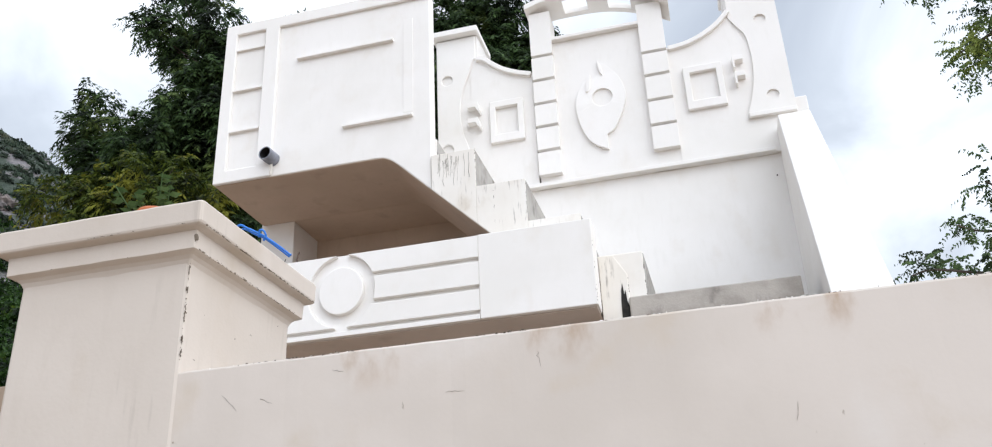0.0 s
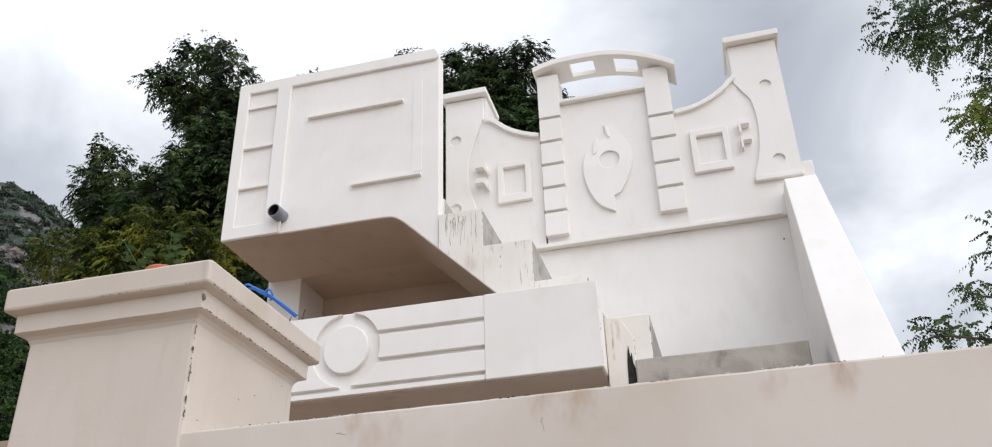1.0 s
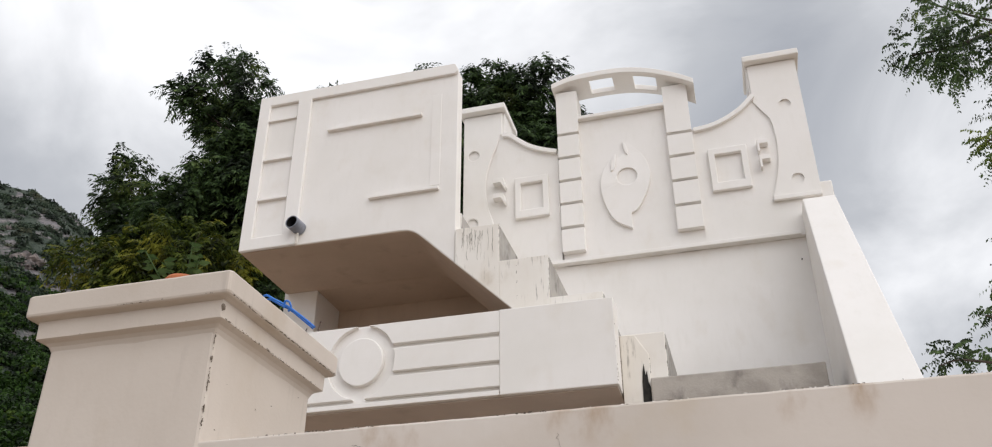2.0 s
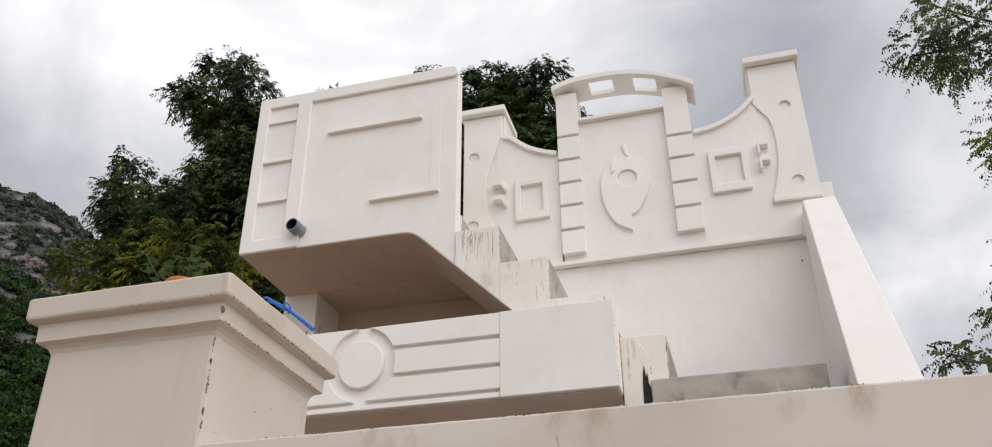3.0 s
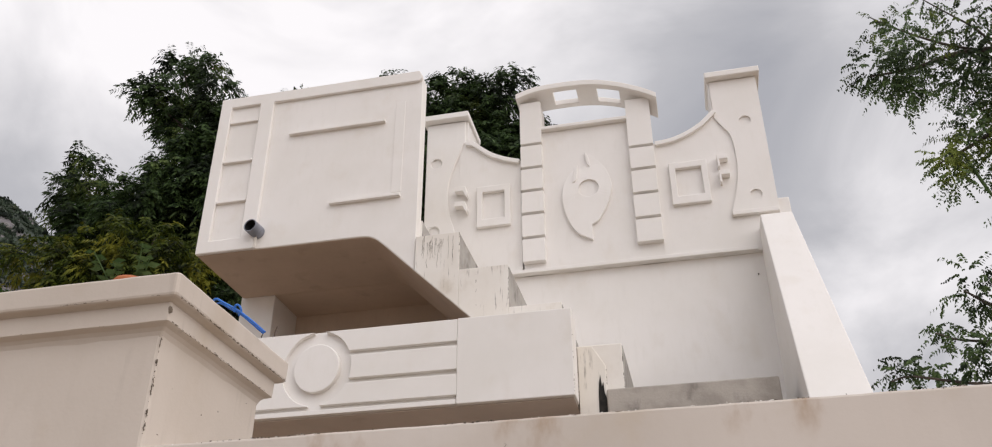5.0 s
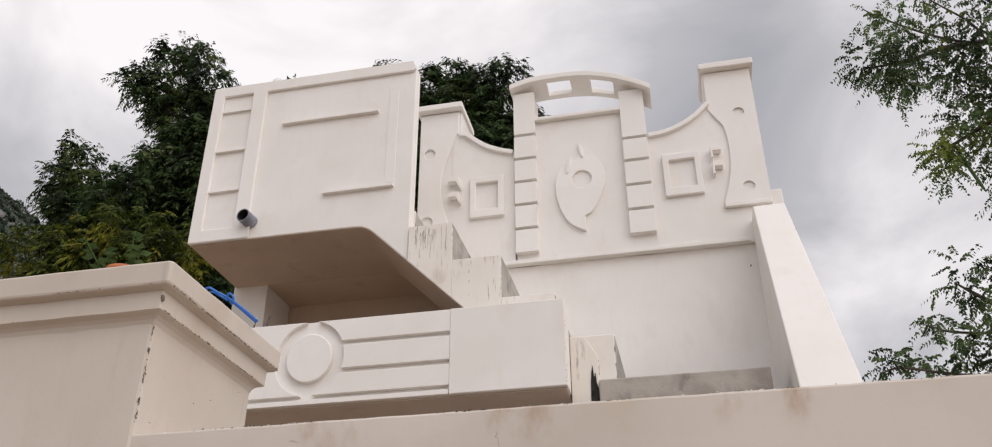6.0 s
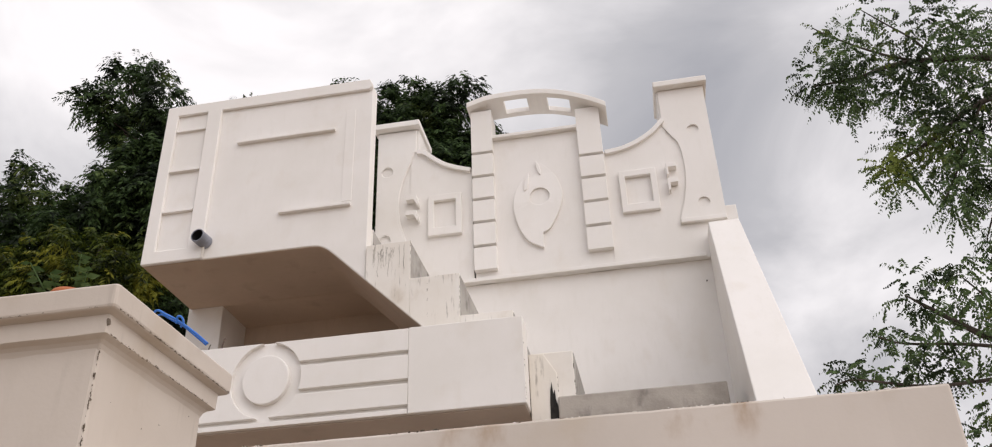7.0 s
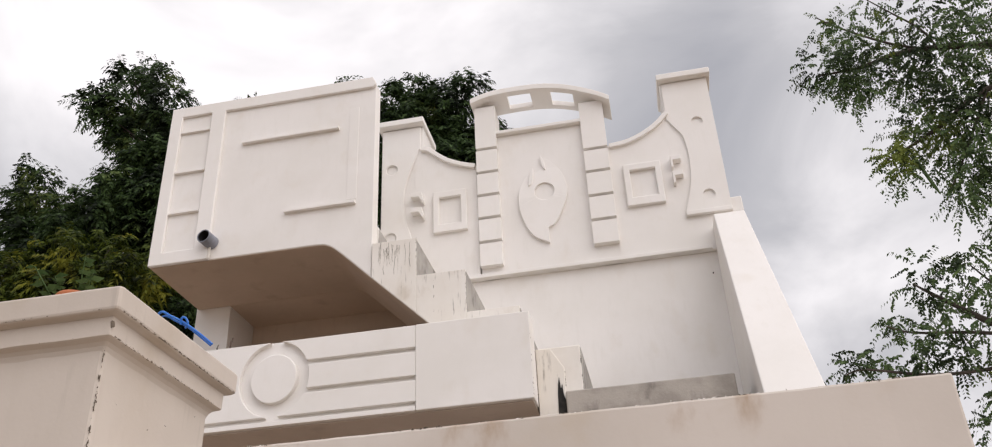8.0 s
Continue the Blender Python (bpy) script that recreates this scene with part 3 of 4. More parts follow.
def build_staircase():
    s = thing("staircase", "white painted concrete outside stair with stained steps", "staircase", at=(-1.3, 3.9, 2.2))
    part("landing_slab", prism([(-2.376, 3.760), (-1.60, 3.760), (-1.50, 3.759), (-1.50, 3.858), (-2.376, 3.858)], 3.727, 4.170), STEPS, s)
    # the underside has its own coat, browned and darkened to stand for shade
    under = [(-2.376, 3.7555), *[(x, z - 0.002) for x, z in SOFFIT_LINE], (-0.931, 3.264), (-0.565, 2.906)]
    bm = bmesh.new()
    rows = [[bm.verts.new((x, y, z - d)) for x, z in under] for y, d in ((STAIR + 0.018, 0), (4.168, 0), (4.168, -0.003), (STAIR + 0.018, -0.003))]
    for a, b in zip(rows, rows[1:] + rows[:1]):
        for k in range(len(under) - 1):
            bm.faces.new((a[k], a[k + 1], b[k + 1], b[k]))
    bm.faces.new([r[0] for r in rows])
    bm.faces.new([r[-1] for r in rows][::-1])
    part("underside", bm, SOFFIT, s, "underside of the flight and landing, shade in its brown colour")
    # each step reaches from its tread down to the underside
    for x0, x1, z1 in ((-1.4995, -1.2055, 3.857), (-1.205, -0.988, 3.714), (-0.9875, -0.753, 3.512), (-0.7525, -0.512, 3.296)):
        line = [(x0 + (x1 - x0) * k / 14, under_z(x0 + (x1 - x0) * k / 14)) for k in range(15)]
        st = part("step", prism([*line, (x1, z1), (x0, z1)], 3.727 if z1 > 3.8 else STAIR, 4.168, 0.002), WHITE if z1 > 3.8 else STEPS, s)
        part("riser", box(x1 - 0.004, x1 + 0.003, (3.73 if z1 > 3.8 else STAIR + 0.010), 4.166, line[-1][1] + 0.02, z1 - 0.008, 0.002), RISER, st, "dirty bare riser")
    st = part("step", box(-0.5115, -0.262, STAIR, 4.166, 2.868, 3.077, 0.005), STEPS, s)
    part("mortar_patch", prism([(-0.453, 2.74), (-0.336, 2.74), (-0.336, 2.978), (-0.390, 3.070), (-0.453, 3.073)], STAIR - 0.007, STAIR + 0.01, 0.002), FOOT, s, "trowelled mortar fillet at the flight's foot")
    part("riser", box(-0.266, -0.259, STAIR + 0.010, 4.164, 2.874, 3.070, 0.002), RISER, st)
    # solid black piece painted as the gap's deep shade
    part("shade_slot", prism([(-0.374, 2.74), (-0.3375, 2.74), (-0.3385, 2.835), (-0.346, 2.858), (-0.349, 2.905), (-0.356, 2.885), (-0.3605, 2.938), (-0.367, 2.905), (-0.371, 2.860)], STAIR - 0.011, STAIR + 0.05, 0.001), SLOT_SHADE, s, "black filling that stands for the shaded gap beside the landing")
    for k, (x, z0, z1) in enumerate(((-0.988, 3.53, 3.71), (-0.753, 3.31, 3.50), (-0.262, 2.88, 3.07), (-0.904, 3.30, 3.51), (-0.335, 2.90, 2.97))):
        tagged(part("chipped_edge", worn_line(z0, z1, x, STAIR + 0.001, 0.0022, 26, 40 + k, "z"), CHIP, s, "dark flaked paint on a step's corner"), kind="stuff")
    # dark runs of algae below the second tread
    rnd = random.Random(61)
    for k in range(26):
        x, top = rnd.choice((-1.160, -1.125, -1.092, -1.080, -1.030)) + rnd.gauss(0, 0.010), 3.708 - abs(rnd.gauss(0, 0.035))
        low = top - rnd.uniform(0.02, 0.14)
        line = [(x + rnd.gauss(0, 0.0015), STAIR - 0.0002, top + (low - top) * j / 5) for j in range(6)]
        tagged(part("algae_run", tube(line, [rnd.uniform(0.0002, 0.0010) for _ in line], 5), ALGAE, s), kind="stuff")
    part("bottom_landing", box(-0.3355, 0.356, 3.605, 4.194, 2.30, 2.866, 0.006), CEMENT, s, "bare grey cement landing")


def build_stair_parapet():
    p = thing("stair_parapet", "boxy white parapet wall round the stair landing with raised bands", "parapet", at=(-1.8, 3.68, 3.86))
    F = STAIR
    part("body", rounded(prism([(-2.381, 3.7595), (-1.70, 3.7595), *[(-1.60 + 0.39 * k / 16, under_z(-1.60 + 0.39 * k / 16) + 0.0025) for k in range(17)], (-1.21, 4.700), (-1.225, 4.741), (-2.381, 4.741)], F + 0.014, 3.725), 0.004), WHITE, p)
    part("left_return", box(-2.380, -2.285, 3.737, 4.36, 3.862, 4.738, 0.004), WHITE, p)
    # outer frame, with a narrow and a broad sunk field
    part("face_frame", plate([(-2.382, 3.757), (-2.060, 3.757), (-2.060, 4.673), (-1.226, 4.673), (-1.208, 4.688), (-1.208, 4.705), (-1.225, 4.742), (-2.382, 4.742)], [[(-2.315, 3.828), (-2.143, 3.828), (-2.143, 4.675), (-2.315, 4.675)]], F - 0.004, F + 0.016, 0.004), RELIEF, p)
    for z, out in ((4.566, 0.001), (4.302, 0.005), (4.050, 0.005)):
        part("raised_bar", box(-2.312, -2.146, F - out, F + 0.0145, z, z + 0.012, 0.0012), RELIEF, p)
    # a hook-shaped motif: two bands that stand out along their lower edge, and a thin upright
    part("hook_bar", box(-1.945, -1.404, F - 0.010, F + 0.0145, 4.432, 4.446, 0.0012), RELIEF, p)
    part("hook_bar", box(-1.673, -1.300, F - 0.010, F + 0.0145, 3.961, 3.975, 0.0012), RELIEF, p)
    part("hook_upright", box(-1.352, -1.300, F + 0.0115, F + 0.0145, 3.993, 4.560, 0.003), RELIEF, p)


def build_drain_pipe():
    p = thing("drain_pipe", "short grey plastic drain pipe sticking out of the landing parapet", "pipe", at=(-2.07, 3.63, 3.86))
    a, b = Vector((-2.052, 3.650, 3.852)), Vector((-2.062, 3.572, 3.856))
    d = b - a
    part("pipe", tube([a, a + d * 0.95, b, b, b - d * 0.06], [0.036, 0.036, 0.0355, 0.0315, 0.031], 24, closed=False, turned=d.normalized()), PVC, p)
    part("bore", tube([b - d * 0.04, a + d * 0.3, a + d * 0.29], [0.0309, 0.0309, 0.001], 24, closed=False), PVC_IN, p, "dark inside of the pipe")
    part("drip_stain", box(-2.058, -2.046, STAIR - 0.0075, STAIR - 0.0035, 3.757, 3.835, 0.001), STEPS, p, "thin lime run below the pipe")


# ---------------------------------------------------------------- lower balcony parapet
def build_balcony():
    b = thing("porch_canopy", "white porch canopy with a banded front and a round medallion", "canopy", at=(-1.5, 3.8, 2.82))
    F = 3.494
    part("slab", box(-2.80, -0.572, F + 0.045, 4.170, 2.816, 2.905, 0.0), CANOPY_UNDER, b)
    part("soffit_coat", box(-2.79, -0.462, F + 0.026, 4.164, 2.8075, 2.8125, 0.001), CANOPY_UNDER, b, "grey-brown underside with shade in its colour")
    part("front_wall", box(-2.80, -0.955, F + 0.041, F + 0.115, 2.907, 3.203, 0.004), WHITE, b)
    part("end_block", box(-0.952, -0.453, F, F + 0.118, 2.8135, 3.200, 0.004), WHITE, b)
    part("end_return", box(-0.60, -0.4555, F + 0.119, STAIR - 0.0075, 2.8135, 3.192, 0.004), FOOT, b, "stained return wall of the canopy")
    tagged(part("chipped_edge", worn_line(2.83, 3.19, -0.4535, F + 0.001, 0.0022, 20, 31, "z"), CHIP, b, "flaked corner of the canopy"), kind="stuff")
    tagged(part("chipped_edge", worn_line(2.84, 3.17, -0.4535, F + 0.120, 0.0022, 14, 32, "z"), CHIP, b), kind="stuff")
    tagged(part("chipped_edge", worn_line(-0.52, -0.455, F + 0.03, 3.1995, 0.0030, 5, 33), CHIP, b), kind="stuff")
    part("face_panel", box(-2.80, -0.953, F + 0.024, F + 0.0405, 2.8135, 3.204, 0.003), WHITE, b)
    # smooth plaster fields, parted by straight grooves and by a ring groove round the medallion
    c, ring_x, ring_z = (-1.590, 3.026), 0.160, 0.172
    def rim(z, side):
        return c[0] + side * ring_x * math.sqrt(max(0.0, 1 - ((z - c[1]) / ring_z) ** 2))
    def field(name, x_end, z0, z1, side, gap=0.026):
        edge = [(side * max(side * rim(z, side), side * (c[0] + side * gap)), z) for z in np.linspace(z0, z1, 15)]
        outline = [*edge, (x_end, z1), (x_end, z0)] if side > 0 else [*edge[::-1], (x_end, z0), (x_end, z1)]
        part(name, plate(outline, [], F + 0.001, F + 0.0245, 0.002), RELIEF, b)
    for z0, z1 in ((3.096, 3.197), (2.968, 3.076), (2.854, 2.947)):
        field("plaster_field", -0.9523, z0, z1, 1)
    field("plaster_field", -2.78, 2.854, 3.197, -1)
    part("bottom_lip", box(-2.79, -0.9545, F + 0.001, F + 0.0245, 2.8145, 2.836, 0.002), RELIEF, b)
    part("medallion", prism(ring_points(*c, 0.106, 0.112, 40), F - 0.002, F + 0.026, 0.004), RELIEF, b)


# ---------------------------------------------------------------- loose things
def build_wires():
    """Blue cable on the pillar's top, and wire ends on the canopy."""
    pts = smooth_line([(-0.85, 1.2, 2.1215), (-0.79, 1.17, 2.1225), (-0.735, 1.15, 2.15), (-0.704, 1.138, 2.172), (-0.6881, 1.1295, 2.1849), (-0.6715, 1.1295, 2.1766), (-0.6476, 1.1295, 2.1623), (-0.6214, 1.1295, 2.1422), (-0.5978, 1.1295, 2.1218)], 6)
    h = part("blue_cable", tube(pts, [0.0018] * len(pts), 8), BLUE, smooth=True)
    tagged(h, "bright blue plastic cable lying across the pillar's top", "cable")
    pts = smooth_line([(-0.84, 1.21, 2.1215), (-0.78, 1.18, 2.1225), (-0.73, 1.155, 2.145), (-0.7, 1.142, 2.166), (-0.6849, 1.1343, 2.1801), (-0.6626, 1.1343, 2.1683), (-0.6434, 1.133, 2.1568), (-0.6227, 1.1336, 2.1396), (-0.6026, 1.1343, 2.1221)], 6)
    h = part("blue_cable", tube(pts, [0.0014] * len(pts), 8), BLUE, smooth=True)
    tagged(h, "thin blue cable strand tied to the thicker cable", "cable")
    knot = smooth_line([(-0.653, 1.1304, 2.16), (-0.6505, 1.1273, 2.1696), (-0.6434, 1.1266, 2.1674), (-0.6409, 1.1295, 2.1594), (-0.646, 1.1327, 2.1546)], 6)
    tagged(part("cable_tie", tube(knot, [0.0017] * len(knot), 7), BLUE, smooth=True), "small knot of blue cable round both strands", "cable tie")
    w = part("tie_wire", tube([(-1.905, 3.556, 3.195), (-1.907, 3.556, 3.232), (-1.901, 3.556, 3.248)], [0.004, 0.003, 0.002], 6), RUST)
    tagged(w, "short dark rusty wire end on the canopy edge", "wire")
    w = part("tie_wire", tube([(-1.838, 3.55, 3.19), (-1.840, 3.55, 3.235), (-1.832, 3.552, 3.272)], [0.005, 0.004, 0.003], 6), RUST)
    tagged(w, "short dark rusty wire end sticking up from the canopy", "wire")


def build_flowerpot():
    base = Vector((-0.832, 1.120, 2.1185))
    p = thing("flowerpot", "small terracotta pot with a young herb on the pillar", "flowerpot", at=base)
    bm = bmesh.new()
    rows = ((0.022, 0.0), (0.025, 0.003), (0.026, 0.086), (0.028, 0.088), (0.029, 0.103), (0.026, 0.107), (0.023, 0.105), (0.022, 0.090))
    rings = [[bm.verts.new(base + Vector((r * math.cos(a * math.pi / 14), r * math.sin(a * math.pi / 14), z))) for a in range(28)] for r, z in rows]
    for a, b in zip(rings, rings[1:]):
        for k in range(28):
            bm.faces.new((a[k], a[(k + 1) % 28], b[(k + 1) % 28], b[k]))
    bm.faces.new(rings[0][::-1])
    part("pot", bm, CLAY, p, smooth=False)
    part("soil", tube([base + Vector((0, 0, 0.074)), base + Vector((0, 0, 0.088))], [0.0225, 0.022], 24), SOIL, p)
    rnd = random.Random(5)
    for n, (dx, dz, lean) in enumerate(((-0.075, 0.058, -1), (0.012, 0.062, 0.3), (-0.035, 0.035, -0.4), (0.03, 0.03, 1))):
        root = base + Vector((0.3 * dx, 0.0, 0.085))
        tip = base + Vector((dx, -0.01, 0.108 + dz))
        mid = root.lerp(tip, 0.5) + Vector((0.004 * lean, 0, 0.006))
        stem = part("stem", tube([root, mid, tip], [0.0014, 0.0012, 0.0008], 5), LEAF_POT, p)
        bm = bmesh.new()
        for k in range(9):
            t = 0.35 + 0.65 * k / 8
            at = root.lerp(tip, t)
            ang, size = rnd.uniform(0, 6.28), rnd.uniform(0.013, 0.022)
            d = Vector((math.cos(ang), 0.7 * math.sin(ang), rnd.uniform(-0.25, 0.35))).normalized()
            side = d.cross(Vector((0, 0.3, 1))).normalized() * size * 0.36
            q = [at, at + d * size * 0.4 + side, at + d * size, at + d * size * 0.4 - side]
            m = at + d * size * 0.5 - Vector((0, 0, 0.003))
            vs, c = [bm.verts.new(v) for v in q], bm.verts.new(m)
            for i in range(4):
                bm.faces.new((vs[i], vs[(i + 1) % 4], c))
        part("leaves", bm, LEAF_POT, stem)


# ---------------------------------------------------------------- trees
def leaf_mesh(name, quads, material, parent, label=""):
    """Many four-cornered leaflets as one mesh; quads is an array (n, 4, 3)."""
    base = np.zeros(3)
    p = parent
    while p:
        base += np.array(p.location)
        p = p.parent
    v = (quads - base).reshape(-1, 3)
    me = bpy.data.meshes.new(name)
    n = len(quads)
    me.vertices.add(4 * n)
    me.vertices.foreach_set("co", v.astype(np.float32).ravel())
    me.loops.add(4 * n)
    me.loops.foreach_set("vertex_index", np.arange(4 * n, dtype=np.int32))
    me.polygons.add(n)
    me.polygons.foreach_set("loop_start", np.arange(0, 4 * n, 4, dtype=np.int32))
    me.update(calc_edges=True)
    me.materials.append(material)
    ob = new(name, me)
    ob.parent = parent
    return tagged(ob, label) if label else ob


def unit(v):
    return v / np.maximum(np.linalg.norm(v, axis=-1, keepdims=True), 1e-9)


def sprays(rng, roots, ways, length, pairs, leaf, slim, droop, forward=0.55):
    """Feathered leaves: a stalk from each root along its way, leaflets on both sides of it."""
    n = len(roots)
    ways = unit(ways)
    flat = unit(np.cross(ways, np.array([0, 0, 1.0]) + 0.35 * rng.normal(size=(n, 3))))
    size = length * rng.uniform(0.65, 1.2, (n, 1))
    out = []
    for k in range(pairs):
        t = 0.18 + 0.82 * (k + 0.5) / pairs
        bend = -droop * t * t
        at = roots + ways * size * t + np.array([0, 0, 1.0]) * size * bend
        for side in (-1, 1):
            d = unit(flat * side + ways * forward + np.array([0, 0, -1.0]) * (0.35 + droop * 0.9) + 0.22 * rng.normal(size=(n, 3)))
            w = unit(np.cross(d, ways + 0.5 * rng.normal(size=(n, 3))))
            s = leaf * rng.uniform(0.75, 1.2, (n, 1)) * (1.0 - 0.25 * abs(2 * t - 1.1))
            mid = at + d * s * 0.45
            end = at + d * s + np.array([0, 0, -1.0]) * s * 0.15
            out.append(np.stack([at, mid + w * s * slim, end, mid - w * s * slim], 1))
    return np.concatenate(out)


def crown_sprays(rng, blobs, per_area, length, pairs, leaf, slim, droop):
    """Each bough carries a few dozen tufts; each tuft is a whorl of feathered leaves that hang outwards."""
    roots, ways = [], []
    for x, y, z, r in blobs:
        tufts = int(11 + 30 * r * r)
        d = unit(rng.normal(size=(tufts, 3)))
        centres = np.array([x, y, z]) + d * r * rng.uniform(0.35, 1.0, (tufts, 1)) ** 0.6 * np.array([1.0, 1.0, 0.92])
        n = max(6, int(per_area * r * r / tufts))
        for c, out in zip(centres, d):
            w = unit(rng.normal(size=(n, 3)) + 0.7 * out + np.array([0, 0, 0.25]))
            roots.append(c + w * rng.uniform(0.0, 0.08, (n, 1)))
            ways.append(w)
    return sprays(rng, np.concatenate(roots), np.concatenate(ways), length, pairs, leaf, slim, droop)


def limb(bm, points, r0, r1, sides=7):
    line = smooth_line(points, 4)
    tube(line, [r0 + (r1 - r0) * i / (len(line) - 1) for i in range(len(line))], sides, bm)


def build_tree(name, label, base, blobs, material, seed, per_area, trunk_r):
    rng = np.random.default_rng(seed)
    t = thing(name, label, "tree", at=base)
    cx, cy = np.mean([b[0] for b in blobs]), np.mean([b[1] for b in blobs])
    low = min(b[2] for b in blobs)
    fork = (base[0] * 0.6 + cx * 0.4, base[1] * 0.6 + cy * 0.4, low * 0.62)
    bm = bmesh.new()
    limb(bm, [base, (base[0] + 0.1, base[1], low * 0.3), fork], trunk_r, trunk_r * 0.7, 12)
    part("trunk", bm, BARK, t)
    large = sorted(blobs, key=lambda b: -b[3])[:3] + [b for b in blobs if b[3] >= 0.5]
    for x, y, z, r in blobs:
        bm = bmesh.new()
        if (x, y, z, r) not in large:
            # a small bough springs from the large one nearest to it
            near = min(large, key=lambda b: (b[0] - x) ** 2 + (b[2] - z) ** 2)
            limb(bm, [near[:3], (0.5 * near[0] + 0.5 * x, y, 0.55 * near[2] + 0.45 * z), (x, y, z)], 0.016, 0.005, 5)
            part("limb", bm, BARK, t)
            continue
        mid = (0.55 * fork[0] + 0.45 * x, 0.55 * fork[1] + 0.45 * y, 0.45 * fork[2] + 0.55 * z)
        limb(bm, [fork, mid, (x, y, z), (x + 0.2 * r, y, z + 0.6 * r)], trunk_r * 0.13, 0.006)
        part("limb", bm, BARK, t)
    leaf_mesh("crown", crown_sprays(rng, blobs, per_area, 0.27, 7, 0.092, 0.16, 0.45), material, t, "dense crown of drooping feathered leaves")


def build_left_trees():
    dark = [(-7.43, 10.0, 11.18, 0.26), (-7.0, 10.1, 10.84, 0.28), (-6.73, 10.0, 10.28, 0.36), (-6.26, 10.1, 9.91, 0.3), (-7.86, 9.9, 10.52, 0.27), (-7.62, 10.0, 10.22, 0.22), (-7.5, 10.1, 10.48, 0.34), (-7.13, 10.2, 10.11, 0.4),
            (-6.8, 10.0, 9.56, 0.52), (-6.28, 10.2, 9.31, 0.54), (-7.0, 10.1, 8.96, 0.46), (-6.6, 10.1, 8.7, 0.8), (-6.1, 10.2, 9.0, 0.8), (-8.62, 9.9, 9.14, 0.32), (-8.96, 10.0, 8.92, 0.2), (-8.06, 10.1, 8.64, 0.36),
            (-7.69, 10.0, 8.48, 0.36), (-7.53, 10.2, 8.71, 0.38), (-8.76, 10.1, 8.58, 0.32), (-8.44, 10.2, 8.15, 0.44), (-8.1, 10.2, 8.09, 0.7), (-7.3, 10.1, 8.1, 0.8), (-7.7, 10.3, 7.4, 0.8), (-6.9, 10.3, 7.2, 1.0),
            (-8.28, 10.3, 7.4, 0.54), (-6.0, 10.5, 8.0, 1.0), (-5.9, 10.4, 7.0, 1.1), (-7.6, 10.5, 6.4, 0.8), (-6.8, 10.6, 6.0, 1.1), (-5.33, 10.3, 9.36, 0.56), (-5.3, 10.0, 9.98, 0.08)]
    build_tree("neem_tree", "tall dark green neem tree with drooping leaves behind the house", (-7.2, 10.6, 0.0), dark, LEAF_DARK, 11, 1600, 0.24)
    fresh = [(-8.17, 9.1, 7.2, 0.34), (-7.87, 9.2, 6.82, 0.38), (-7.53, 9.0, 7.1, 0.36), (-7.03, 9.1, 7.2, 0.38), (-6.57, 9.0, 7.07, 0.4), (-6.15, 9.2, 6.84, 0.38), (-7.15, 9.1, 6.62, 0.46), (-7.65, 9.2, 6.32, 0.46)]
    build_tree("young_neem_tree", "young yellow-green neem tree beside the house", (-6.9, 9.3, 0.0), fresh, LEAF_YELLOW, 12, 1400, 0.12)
    back = [(-2.88, 10.0, 9.8, 0.26), (-2.52, 10.1, 9.64, 0.24), (-2.22, 10.0, 9.64, 0.21), (-1.98, 10.0, 9.72, 0.19), (-3.2, 10.1, 9.63, 0.34), (-2.15, 10.0, 9.36, 0.28), (-2.7, 10.1, 9.28, 0.44), (-3.2, 10.2, 9.08, 0.49),
            (-2.3, 10.1, 8.88, 0.39), (-2.6, 10.2, 8.4, 0.85), (-2.1, 10.0, 8.58, 0.34), (-1.70, 10.0, 8.90, 0.05), (-1.85, 10.0, 8.23, 0.39), (-3.8, 10.1, 9.46, 0.49), (-4.55, 10.2, 9.28, 0.54), (-3.78, 10.0, 10.0, 0.1),
            (-3.4, 10.3, 8.2, 0.9), (-2.2, 10.4, 7.6, 0.8)]
    build_tree("neem_tree", "green neem tree whose crown shows above the house roof", (-2.9, 10.4, 0.0), back, LEAF_DARK, 13, 1600, 0.2)


